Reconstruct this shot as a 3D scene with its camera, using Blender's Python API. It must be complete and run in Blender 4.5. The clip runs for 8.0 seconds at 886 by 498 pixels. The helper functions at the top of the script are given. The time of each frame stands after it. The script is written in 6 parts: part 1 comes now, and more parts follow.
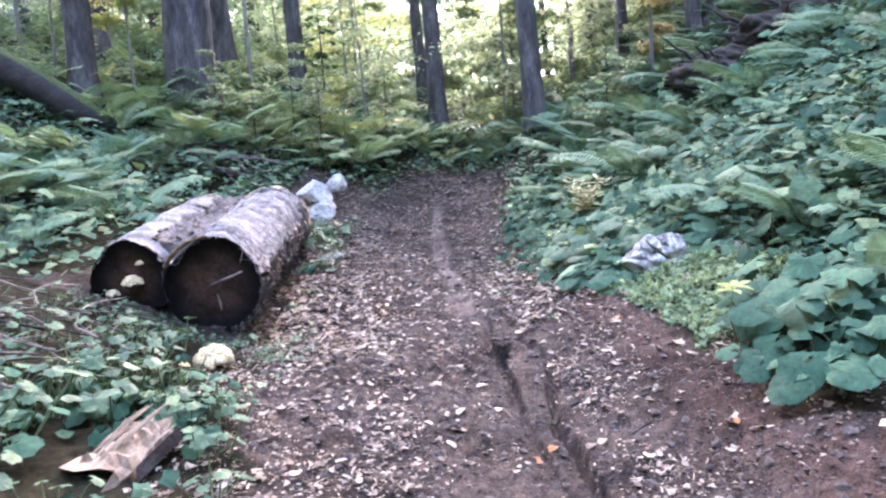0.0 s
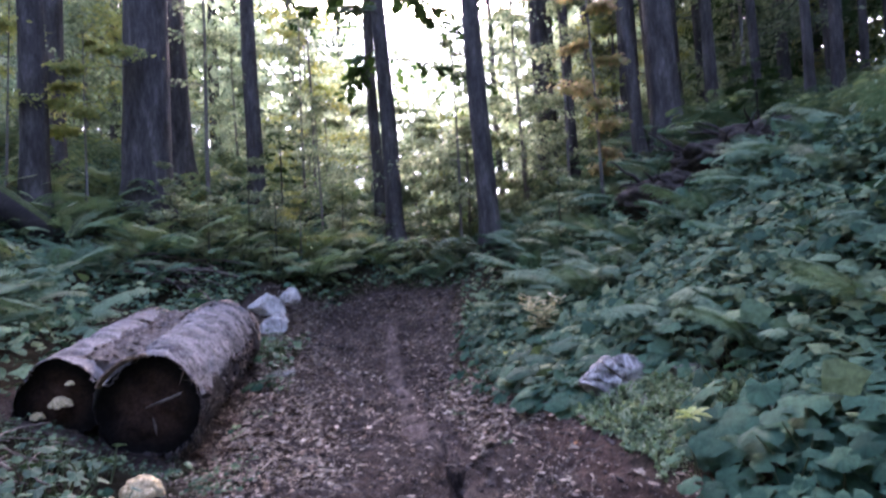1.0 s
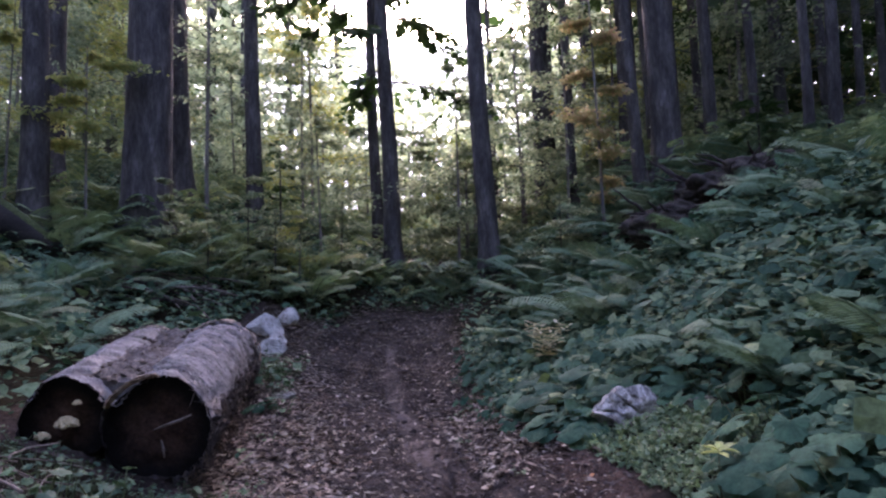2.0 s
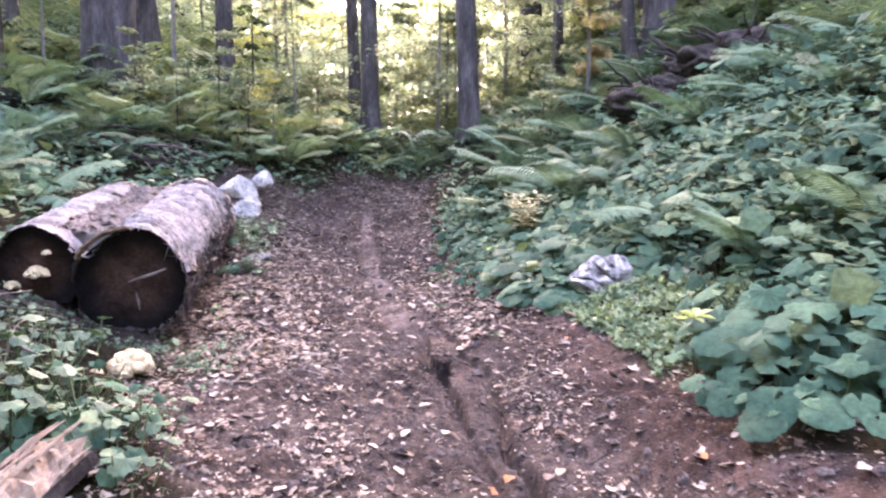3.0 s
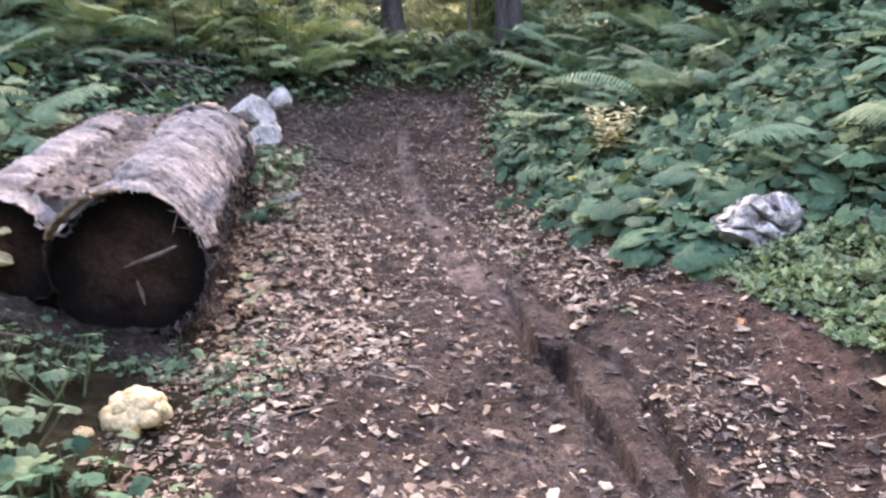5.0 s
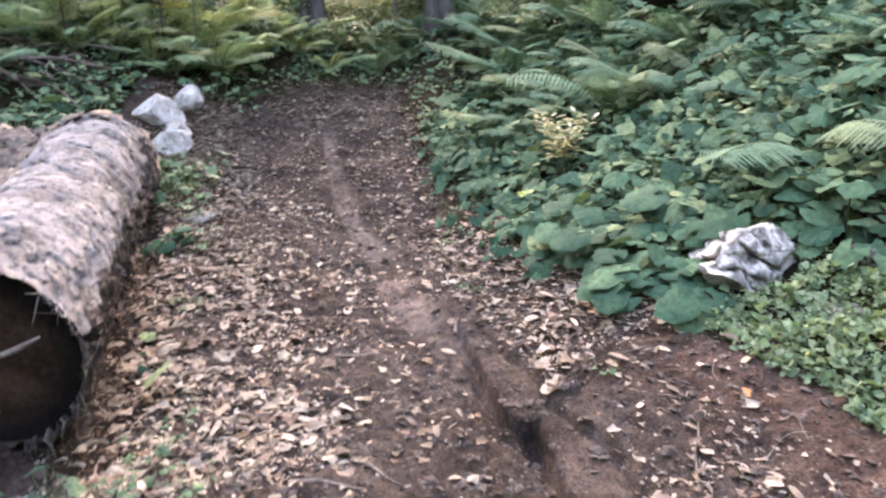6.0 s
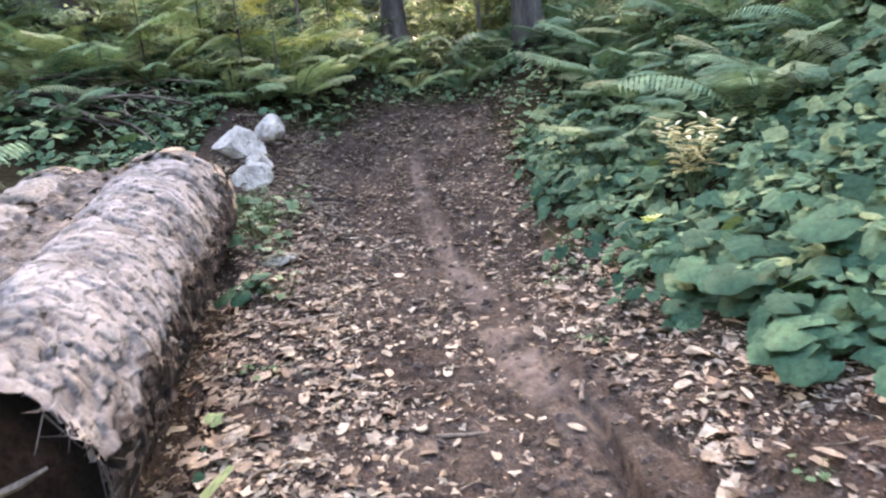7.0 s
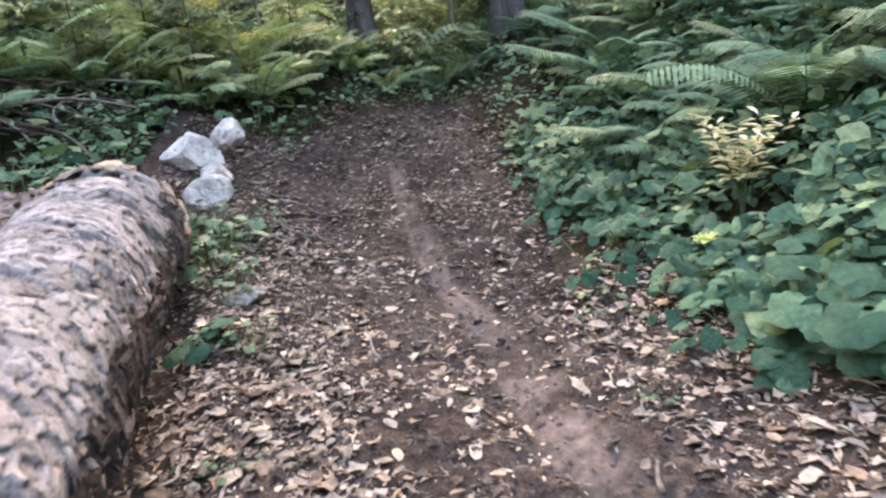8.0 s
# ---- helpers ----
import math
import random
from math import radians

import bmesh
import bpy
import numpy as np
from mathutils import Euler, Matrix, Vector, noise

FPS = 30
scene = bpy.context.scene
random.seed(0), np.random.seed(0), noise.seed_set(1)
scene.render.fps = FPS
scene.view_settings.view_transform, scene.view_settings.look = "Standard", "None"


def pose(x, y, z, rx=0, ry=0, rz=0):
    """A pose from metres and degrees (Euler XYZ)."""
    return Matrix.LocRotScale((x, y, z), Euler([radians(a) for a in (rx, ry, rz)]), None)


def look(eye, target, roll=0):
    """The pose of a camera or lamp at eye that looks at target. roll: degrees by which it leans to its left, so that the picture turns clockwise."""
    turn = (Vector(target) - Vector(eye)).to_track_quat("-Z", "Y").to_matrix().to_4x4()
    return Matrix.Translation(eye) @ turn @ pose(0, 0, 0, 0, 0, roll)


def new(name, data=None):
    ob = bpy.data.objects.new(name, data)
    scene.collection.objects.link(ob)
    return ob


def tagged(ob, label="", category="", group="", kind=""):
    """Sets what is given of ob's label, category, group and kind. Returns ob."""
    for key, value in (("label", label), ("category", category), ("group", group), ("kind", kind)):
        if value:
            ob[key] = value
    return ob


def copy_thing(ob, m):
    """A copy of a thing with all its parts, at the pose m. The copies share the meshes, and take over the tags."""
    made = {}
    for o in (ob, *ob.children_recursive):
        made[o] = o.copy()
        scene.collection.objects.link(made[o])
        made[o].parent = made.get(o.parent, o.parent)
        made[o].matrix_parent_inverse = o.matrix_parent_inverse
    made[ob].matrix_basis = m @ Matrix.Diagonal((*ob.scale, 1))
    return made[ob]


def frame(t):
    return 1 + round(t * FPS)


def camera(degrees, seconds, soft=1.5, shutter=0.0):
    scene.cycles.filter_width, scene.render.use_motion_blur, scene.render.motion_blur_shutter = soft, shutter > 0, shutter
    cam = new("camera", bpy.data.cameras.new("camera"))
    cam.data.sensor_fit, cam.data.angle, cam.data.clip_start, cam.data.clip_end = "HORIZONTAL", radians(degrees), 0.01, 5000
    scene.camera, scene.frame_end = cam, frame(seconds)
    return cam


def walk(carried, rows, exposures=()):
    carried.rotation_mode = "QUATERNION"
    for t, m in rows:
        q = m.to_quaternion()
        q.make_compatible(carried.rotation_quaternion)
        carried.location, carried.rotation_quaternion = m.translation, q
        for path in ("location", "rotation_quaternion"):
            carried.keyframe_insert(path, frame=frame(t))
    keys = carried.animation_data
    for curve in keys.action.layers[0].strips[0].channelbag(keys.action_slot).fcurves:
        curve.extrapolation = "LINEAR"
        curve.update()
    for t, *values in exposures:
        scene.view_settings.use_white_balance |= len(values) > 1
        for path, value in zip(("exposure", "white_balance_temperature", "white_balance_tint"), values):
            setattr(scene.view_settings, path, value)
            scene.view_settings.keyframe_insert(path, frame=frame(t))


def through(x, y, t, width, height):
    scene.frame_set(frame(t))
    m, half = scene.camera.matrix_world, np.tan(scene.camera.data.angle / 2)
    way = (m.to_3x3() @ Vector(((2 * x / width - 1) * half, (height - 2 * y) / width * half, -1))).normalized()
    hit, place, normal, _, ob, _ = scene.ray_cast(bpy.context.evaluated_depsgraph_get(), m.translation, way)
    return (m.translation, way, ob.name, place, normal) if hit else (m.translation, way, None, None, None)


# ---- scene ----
cam = camera(65.4, 8.0, 2.3, 0.3)
PATH = [
    (0, (0.0, 0.0, 1.5), (-0.18, 1.979, 1.275), -4.3),
    (0.5, (0.033, 0.085, 1.496), (-0.112, 2.074, 1.353), -5.5),
    (1, (0.018, 0.097, 1.545), (-0.017, 2.095, 1.635), -3.5),
    (1.2, (-0.053, 0.067, 1.523), (-0.086, 2.061, 1.682), -2.8),
    (2.3, (-0.195, 0.147, 1.587), (-0.145, 2.141, 1.734), -1.0),
    (2.5, (-0.199, 0.106, 1.564), (-0.098, 2.103, 1.6), -0.1),
    (3, (-0.247, 0.259, 1.49), (-0.179, 2.247, 1.28), 0.0),
    (3.5, (-0.303, 0.617, 1.509), (-0.389, 2.605, 1.306), 0.1),
    (4, (-0.458, 1.056, 1.518), (-0.314, 3.027, 1.211), 4.2),
    (4.5, (-0.643, 1.279, 1.635), (-0.515, 3.27, 1.493), -0.8),
    (4.7, (-0.69, 1.446, 1.577), (-0.692, 3.427, 1.303), -3.2),
    (5.8, (-0.783, 2.313, 1.689), (-0.575, 4.211, 1.093), 2.0),
    (6, (-0.79, 2.447, 1.766), (-0.556, 4.361, 1.237), -2.3),
    (6.5, (-0.782, 2.861, 1.701), (-0.526, 4.782, 1.205), -4.4),
    (7, (-0.839, 3.255, 1.74), (-0.853, 5.199, 1.271), -6.3),
    (7.5, (-0.962, 3.722, 1.757), (-0.906, 5.654, 1.243), -5.4),
    (8, (-1.073, 4.198, 1.725), (-0.978, 6.137, 1.245), -7.1),
]
EXPOSURES = [
    (0.0, 5.35, 6550, 33), (0.5, 5.25, 6550, 37), (0.8, 4.45, 6400, 37), (1.0, 3.9, 6200, 43), (1.2, 3.65, 6200, 43), (2.3, 3.35, 6600, 48),
    (2.5, 4.2, 7100, 49), (2.7, 4.65, 7300, 47), (2.9, 5.35, 7300, 47), (3.5, 5.4, 7250, 46), (4.0, 5.3, 7600, 45), (4.5, 5.2, 7050, 44),
    (4.7, 4.9, 7300, 38), (6.0, 5.1, 8000, 29), (7.0, 5.05, 7900, 25), (8.0, 5.0, 7900, 25),
]
walk(cam, [(t, look(eye, target, roll)) for t, eye, target, roll in PATH], EXPOSURES)

# ---- light ----
SUN_AZ, SUN_EL = radians(-2), radians(27)     # ahead of the walk, low over the rise
world = bpy.data.worlds.new("sky")
scene.world = world
world.use_nodes = True
_wn = world.node_tree.nodes
_sky = _wn.new("ShaderNodeTexSky")
_sky.sky_type, _sky.sun_disc = "NISHITA", False
_sky.sun_elevation, _sky.sun_rotation = SUN_EL, SUN_AZ
_sky.air_density, _sky.dust_density = 1.0, 3.0
world.node_tree.links.new(_sky.outputs[0], _wn["Background"].inputs[0])
_wn["Background"].inputs[1].default_value = 0.15
_sun = bpy.data.lights.new("sun", "SUN")
_sun.energy, _sun.angle, _sun.color = 1.3, radians(40), (1.0, 0.95, 0.86)
sun = new("sun", _sun)
sun.matrix_world = look((0, 0, 30), (-30 * math.sin(SUN_AZ) * math.cos(SUN_EL), -30 * math.cos(SUN_AZ) * math.cos(SUN_EL), 30 - 30 * math.sin(SUN_EL)))

# ---- small tools ----

def mesh_of(name, V, F, mats, idx=None, smooth=False):
    """A mesh from vertex and face arrays; all faces have as many corners."""
    V, F = np.asarray(V, np.float32), np.asarray(F, np.int32)
    me = bpy.data.meshes.new(name)
    n, k = F.shape
    me.vertices.add(len(V))
    me.vertices.foreach_set("co", V.ravel())
    me.loops.add(n * k)
    me.loops.foreach_set("vertex_index", F.ravel())
    me.polygons.add(n)
    me.polygons.foreach_set("loop_start", np.arange(0, n * k, k, dtype=np.int32))
    me.polygons.foreach_set("loop_total", np.full(n, k, np.int32))
    if idx is not None:
        me.polygons.foreach_set("material_index", np.asarray(idx, np.int32))
    me.polygons.foreach_set("use_smooth", np.full(n, smooth))
    me.update(calc_edges=True)
    me.validate()
    for m in mats if isinstance(mats, (list, tuple)) else [mats]:
        me.materials.append(m)
    return me


class Pile:
    """Gathers triangles for one mesh."""

    def __init__(self):
        self.v, self.f, self.m, self.n = [], [], [], 0

    def add(self, V, F, mat=0):
        V, F = np.asarray(V, float).reshape(-1, 3), np.asarray(F, int)
        if F.shape[1] == 4:
            F = np.concatenate([F[:, [0, 1, 2]], F[:, [0, 2, 3]]])
        self.v.append(V)
        self.f.append(F + self.n)
        self.m.append(np.full(len(F), mat))
        self.n += len(V)
        return self

    def mesh(self, name, mats, smooth=False):
        return mesh_of(name, np.concatenate(self.v), np.concatenate(self.f), mats, np.concatenate(self.m), smooth)


def part(name, data, parent, label="", m=None):
    ob = new(name, data)
    ob.parent = parent
    if m is not None:
        ob.matrix_basis = m
    return tagged(ob, label) if label else ob


def empty(name, m, label, category, group="", kind=""):
    ob = new(name)
    ob.empty_display_size = 0.1
    ob.matrix_basis = m
    return tagged(ob, label, category, group, kind)


def turns(yaw, tilt, roll):
    """Turn matrices Rz(yaw) Rx(tilt) Ry(roll), one for each entry."""
    cy, sy, ct, st, cr, sr = np.cos(yaw), np.sin(yaw), np.cos(tilt), np.sin(tilt), np.cos(roll), np.sin(roll)
    z, o = np.zeros_like(cy), np.ones_like(cy)
    Z = np.stack([np.stack([cy, -sy, z], -1), np.stack([sy, cy, z], -1), np.stack([z, z, o], -1)], -2)
    X = np.stack([np.stack([o, z, z], -1), np.stack([z, ct, -st], -1), np.stack([z, st, ct], -1)], -2)
    Y = np.stack([np.stack([cr, z, sr], -1), np.stack([z, o, z], -1), np.stack([-sr, z, cr], -1)], -2)
    return Z @ X @ Y


def scatter(V, F, places, R, size):
    """Copies of a small shape: its vertices turned by R, sized and moved to the places, as one pair of arrays."""
    V, F = np.asarray(V, float), np.asarray(F, int)
    n = len(places)
    W = np.einsum("nij,vj->nvi", R, V) * np.reshape(size, (-1, 1, 1)) + np.asarray(places)[:, None]
    G2 = F[None] + (np.arange(n) * len(V))[:, None, None]
    return W.reshape(-1, 3), G2.reshape(-1, F.shape[1])


def value_noise(x, y, seed=0):
    x, y = np.asarray(x, float), np.asarray(y, float)
    xi, yi = np.floor(x).astype(np.int64), np.floor(y).astype(np.int64)
    fx, fy = x - xi, y - yi
    fx, fy = fx * fx * (3 - 2 * fx), fy * fy * (3 - 2 * fy)

    def h(a, b):
        k = (a * 374761393 + b * 668265263 + seed * 974634777) & 0xFFFFFFFF
        k = ((k ^ (k >> 13)) * 1274126177) & 0xFFFFFFFF
        return ((k ^ (k >> 16)) & 0xFFFF) / 65535.0

    return (h(xi, yi) * (1 - fx) + h(xi + 1, yi) * fx) * (1 - fy) + (h(xi, yi + 1) * (1 - fx) + h(xi + 1, yi + 1) * fx) * fy


def fbm(x, y, seed=0, octaves=4):
    total, a = 0.0, 0.5
    for o in range(octaves):
        total = total + a * (value_noise(x * 2**o, y * 2**o, seed + o) - 0.5)
        a *= 0.5
    return total


def tube(points, radii, sides=6):
    """A tapered, closed tube along points: vertices and quads."""
    P = np.asarray(points, float)
    T = np.gradient(P, axis=0)
    T /= np.linalg.norm(T, axis=1)[:, None] + 1e-9
    ref = np.where(np.abs(T[:, 2:3]) > 0.9, np.array([[1.0, 0, 0]]), np.array([[0, 0, 1.0]]))
    A = np.cross(T, ref)
    A /= np.linalg.norm(A, axis=1)[:, None] + 1e-9
    B = np.cross(T, A)
    a = np.arange(sides) / sides * 2 * np.pi
    V = P[:, None] + np.reshape(radii, (-1, 1, 1)) * (np.cos(a)[None, :, None] * A[:, None] + np.sin(a)[None, :, None] * B[:, None])
    n = len(P)
    V = np.concatenate([V.reshape(-1, 3), P[:1], P[-1:]])
    F = [(i * sides + j, i * sides + (j + 1) % sides, (i + 1) * sides + (j + 1) % sides, (i + 1) * sides + j) for i in range(n - 1) for j in range(sides)]
    c0, c1 = n * sides, n * sides + 1
    F += [(c0, (j + 1) % sides, j, c0) for j in range(sides)] + [(c1, (n - 1) * sides + j, (n - 1) * sides + (j + 1) % sides, c1) for j in range(sides)]
    tri = []
    for f in F:
        tri.append(f[:3])
        if f[3] != f[0]:
            tri.append((f[0], f[2], f[3]))
    return V, np.array(tri)


# ---- the lie of the land ----
def smooth_table(xs, ys, step=0.05, width=9):
    X = np.arange(xs[0], xs[-1] + step, step)
    Y = np.interp(X, xs, ys)
    k = np.hanning(width + 2)[1:-1]
    k /= k.sum()
    return X, np.convolve(np.pad(Y, width // 2, mode="edge"), k, mode="valid")[: len(X)]


RISE = smooth_table([-40, -6, 0, 4, 6, 8, 9.3, 11, 12.5, 14, 17, 20, 30, 60], [-0.6, -0.1, -0.05, 0.03, 0.09, 0.16, 0.25, 0.6, 1.05, 1.55, 2.2, 2.6, 3.6, 6], 0.05, 25)
MIDDLE = smooth_table([-4, 0, 3, 5.3, 6.5, 8.5, 11, 13.5, 20], [0.9, 0.4, 0.05, -0.5, -0.65, -0.75, -0.9, -0.6, 0], 0.05, 25)
ACROSS = smooth_table([-40, -20, -12, -7, -4.5, -3, -2, -1.35, -0.8, 0, 0.5, 0.7, 1, 1.6, 2.5, 3.5, 5, 6, 8, 12, 20, 40],
                      [5, 4, 3.2, 2.2, 1.4, 0.85, 0.5, 0.3, 0.1, 0, 0.02, 0.08, 0.25, 0.45, 0.75, 1.5, 2.45, 2.7, 2.9, 3.3, 4.2, 5.2], 0.05, 9)
GULLY = smooth_table([0, 3.13, 3.86, 4.46, 5.06, 5.3, 5.56, 6.35, 6.85, 7.9, 8.6, 9.4, 10.7, 12, 14], [1.0, 0.31, 0.18, 0.04, -0.04, -0.14, -0.20, -0.28, -0.47, -0.58, -0.72, -0.89, -1.04, -1.12, -1.0], 0.05, 5)
EDGE_R = smooth_table([0, 3.28, 4.85, 6.14, 7.06, 9.3, 11.25, 13.2, 14], [2.2, 1.22, 0.98, 0.51, 0.27, 0.1, -0.14, -0.1, -0.3], 0.05, 9)
EDGE_L = smooth_table([0, 2.59, 3.63, 5.05, 7.0, 8.6, 10.2, 11.7, 13, 14], [-0.9, -1.15, -1.5, -1.7, -2.15, -2.38, -2.45, -2.3, -1.75, -0.9], 0.05, 9)


SLAB_L = ([0, 3.1, 3.7, 4.12, 4.38, 4.84, 5.16, 5.29, 5.335, 5.44, 6.25, 6.7, 20], [0.9, 0.2, 0.1, 0.05, 0.03, -0.03, -0.02, -0.03, -0.14, -0.15, -0.17, -0.25, -1])
SLAB_R = ([0, 3.13, 3.82, 4.34, 4.7, 5.0, 5.14, 5.3, 5.4, 5.77, 6.1, 6.5, 20], [0.95, 0.33, 0.22, 0.23, 0.22, 0.2, 0.13, 0.08, 0.05, 0.05, -0.02, -0.1, -1])


def gully_x(y):
    return np.interp(y, *GULLY)


def trail(x, y):
    """1 on the bare trail, 0 in the growth beside it."""
    wob = 0.5 * fbm(x * 2.2, y * 2.2, 31, 3)
    inside = np.minimum(x - np.interp(y, *EDGE_L), np.interp(y, *EDGE_R) - x) + wob
    ends = np.clip((13.7 - y + wob) / 0.5, 0, 1)
    return np.clip(inside / 0.25 + 0.5, 0, 1) * ends


def land(x, y, fine=True):
    x, y = np.asarray(x, float), np.asarray(y, float)
    z = np.interp(y, *RISE) + np.interp(x - np.interp(y, *MIDDLE), *ACROSS)
    far = np.clip((np.hypot(x, y - 6) - 9) / 10, 0, 1)
    z = z + far * 1.6 * fbm(x * 0.12, y * 0.12, 5, 3)
    if fine:
        d = x - gully_x(y)
        # left of the mud slab the ground sinks to its broken side; a crack runs along its right
        wob = 0.03 * fbm(x * 9, y * 9, 77, 3)
        a = x - np.interp(y, *SLAB_L) + wob
        dip = np.interp(a, [-0.4, -0.1, -0.045, -0.012, 0.0], [0, -0.3, -0.9, -1, 0])
        z = z + dip * np.interp(y, [2.8, 3.9, 4.3, 4.8, 5.1, 5.5, 5.9, 6.3, 6.7], [0.03, 0.045, 0.08, 0.12, 0.15, 0.15, 0.12, 0.07, 0])
        z = z - 0.05 * np.exp(-(((x + 0.09) / 0.06) ** 2) - ((y - 5.23) / 0.09) ** 2)
        c = x - np.interp(y, *SLAB_R) + wob
        z = z - np.exp(-((c / 0.028) ** 2)) * np.interp(y, [1, 3, 3.8, 4.4, 4.8, 5.1, 5.5, 6.1, 6.4], [0.12, 0.12, 0.11, 0.07, 0.035, 0.02, 0.025, 0.02, 0])
        z = z + np.interp(c, [0, 0.03, 0.15, 0.45], [0, 0.025, 0.03, 0]) * np.clip((6.4 - y) / 0.5, 0, 1)
        k = np.clip((y - 6.3) / 0.7, 0, 1) * np.clip((13 - y) / 1.5, 0, 1)
        z = z - k * (0.045 * np.exp(-((d / 0.22) ** 2)) + 0.035 * np.exp(-(((d + 0.13) / 0.03) ** 2)))
        # hollow added under the log's side to give it a dark shaded gap
        s = (y - 4.87) / 3.85
        e = x - (-2.16 - 0.71 * s) - 0.34 + 0.05 * fbm(x * 5, y * 5, 41, 2)
        z = z - 0.2 * np.exp(-(((e + 0.04) / 0.1) ** 2)) * np.clip((s + 0.03) / 0.05, 0, 1) * np.clip((0.95 - s) / 0.1, 0, 1)
        z = z - 0.1 * np.exp(-(((x + 2.1) / 0.4) ** 2) - ((y - 4.72) / 0.22) ** 2)
        slab = np.clip(a / 0.02, 0, 1) * np.clip(-c / 0.03, 0, 1) * np.clip((6.5 - y) / 0.3, 0, 1) * np.clip((y - 3.9) / 0.4, 0, 1)
        near = (1 - far) * (1 - 0.85 * slab)
        z = z + (1 - far) * 0.10 * fbm(x * 1.3, y * 1.3, 3, 3) + near * (0.08 * fbm(x * 6, y * 6, 8, 3) + 0.065 * fbm(x * 18, y * 18, 13, 2))
    return z


def at(x, y, up=0.0):
    return Vector((x, y, float(land(x, y)) + up))


# ---- materials ----
def material(name):
    m = bpy.data.materials.new(name)
    m.use_nodes = True
    nt = m.node_tree
    return m, nt, nt.nodes["Principled BSDF"]


def node(nt, kind, **inputs):
    n = nt.nodes.new(kind)
    for key, value in inputs.items():
        n.inputs[key.replace("_", " ")].default_value = value
    return n


def ramp(nt, fac, stops):
    r = nt.nodes.new("ShaderNodeValToRGB")
    el = r.color_ramp.elements
    while len(el) < len(stops):
        el.new(0.5)
    for e, (p, c) in zip(el, stops):
        e.position, e.color = p, (*c, 1)
    nt.links.new(fac, r.inputs[0])
    return r.outputs[0]


def mix(nt, fac, a, b, mode="MIX"):
    n = nt.nodes.new("ShaderNodeMix")
    n.data_type, n.blend_type = "RGBA", mode
    for k, v in ((0, fac), (6, a), (7, b)):
        if isinstance(v, bpy.types.NodeSocket):
            nt.links.new(v, n.inputs[k])
        else:
            n.inputs[k].default_value = v if k == 0 else (*v, 1)
    return n.outputs[2]


def noise_of(nt, scale, detail=4, rough=0.6, stretch=None, coords="Object"):
    tc = nt.nodes.new("ShaderNodeTexCoord")
    src = tc.outputs[coords]
    if stretch:
        mp = nt.nodes.new("ShaderNodeMapping")
        mp.inputs["Scale"].default_value = stretch
        nt.links.new(src, mp.inputs[0])
        src = mp.outputs[0]
    n = node(nt, "ShaderNodeTexNoise", Scale=scale, Detail=detail, Roughness=rough)
    nt.links.new(src, n.inputs["Vector"])
    return n.outputs["Fac"]


def bump(nt, bsdf, height, strength, distance):
    b = node(nt, "ShaderNodeBump", Strength=strength, Distance=distance)
    nt.links.new(height, b.inputs["Height"])
    nt.links.new(b.outputs[0], bsdf.inputs["Normal"])
    return b


def rough_material(name, dark, mid, light, scale, fine, rough=0.9, relief=0.5, depth=0.01, stretch=None, coords="Object", spec=0.3):
    """Broken-up surface: two scales of noise, tint and relief."""
    m, nt, b = material(name)
    n1, n2 = noise_of(nt, scale, 5, 0.65, stretch, coords), noise_of(nt, fine, 6, 0.7, stretch, coords)
    c = ramp(nt, n1, [(0.3, dark), (0.52, mid), (0.72, light)])
    c2 = ramp(nt, n2, [(0.25, (0.45, 0.45, 0.45)), (0.75, (1.35, 1.35, 1.35))])
    nt.links.new(mix(nt, 1.0, c, c2, "MULTIPLY"), b.inputs["Base Color"])
    b.inputs["Roughness"].default_value = rough
    b.inputs["Specular IOR Level"].default_value = spec
    bump(nt, b, n2, relief, depth)
    return m


def leaf_material(name, tones, gloss=0.45, through=0.35, per="island", glow=(1.4, 1.5, 0.75), spec=0.15):
    """Leaf: tone by the piece, blotches, light shining through."""
    m, nt, b = material(name)
    if per == "island":
        r = nt.nodes.new("ShaderNodeNewGeometry").outputs["Random Per Island"]
    else:
        r = nt.nodes.new("ShaderNodeObjectInfo").outputs["Random"]
    k = len(tones)
    c = ramp(nt, r, [(i / max(k - 1, 1), t) for i, t in enumerate(tones)])
    blot = noise_of(nt, 28, 4, 0.65)
    c = mix(nt, 1.0, c, ramp(nt, blot, [(0.3, (0.6, 0.6, 0.55)), (0.7, (1.3, 1.3, 1.2))]), "MULTIPLY")
    nt.links.new(c, b.inputs["Base Color"])
    b.inputs["Roughness"].default_value = gloss
    b.inputs["Specular IOR Level"].default_value = spec
    bump(nt, b, blot, 0.4, 0.004)
    if through:
        t = nt.nodes.new("ShaderNodeBsdfTranslucent")
        nt.links.new(mix(nt, 1.0, c, glow, "MULTIPLY"), t.inputs[0])
        ms = nt.nodes.new("ShaderNodeMixShader")
        ms.inputs[0].default_value = through
        nt.links.new(b.outputs[0], ms.inputs[1])
        nt.links.new(t.outputs[0], ms.inputs[2])
        nt.links.new(ms.outputs[0], nt.nodes["Material Output"].inputs[0])
    return m


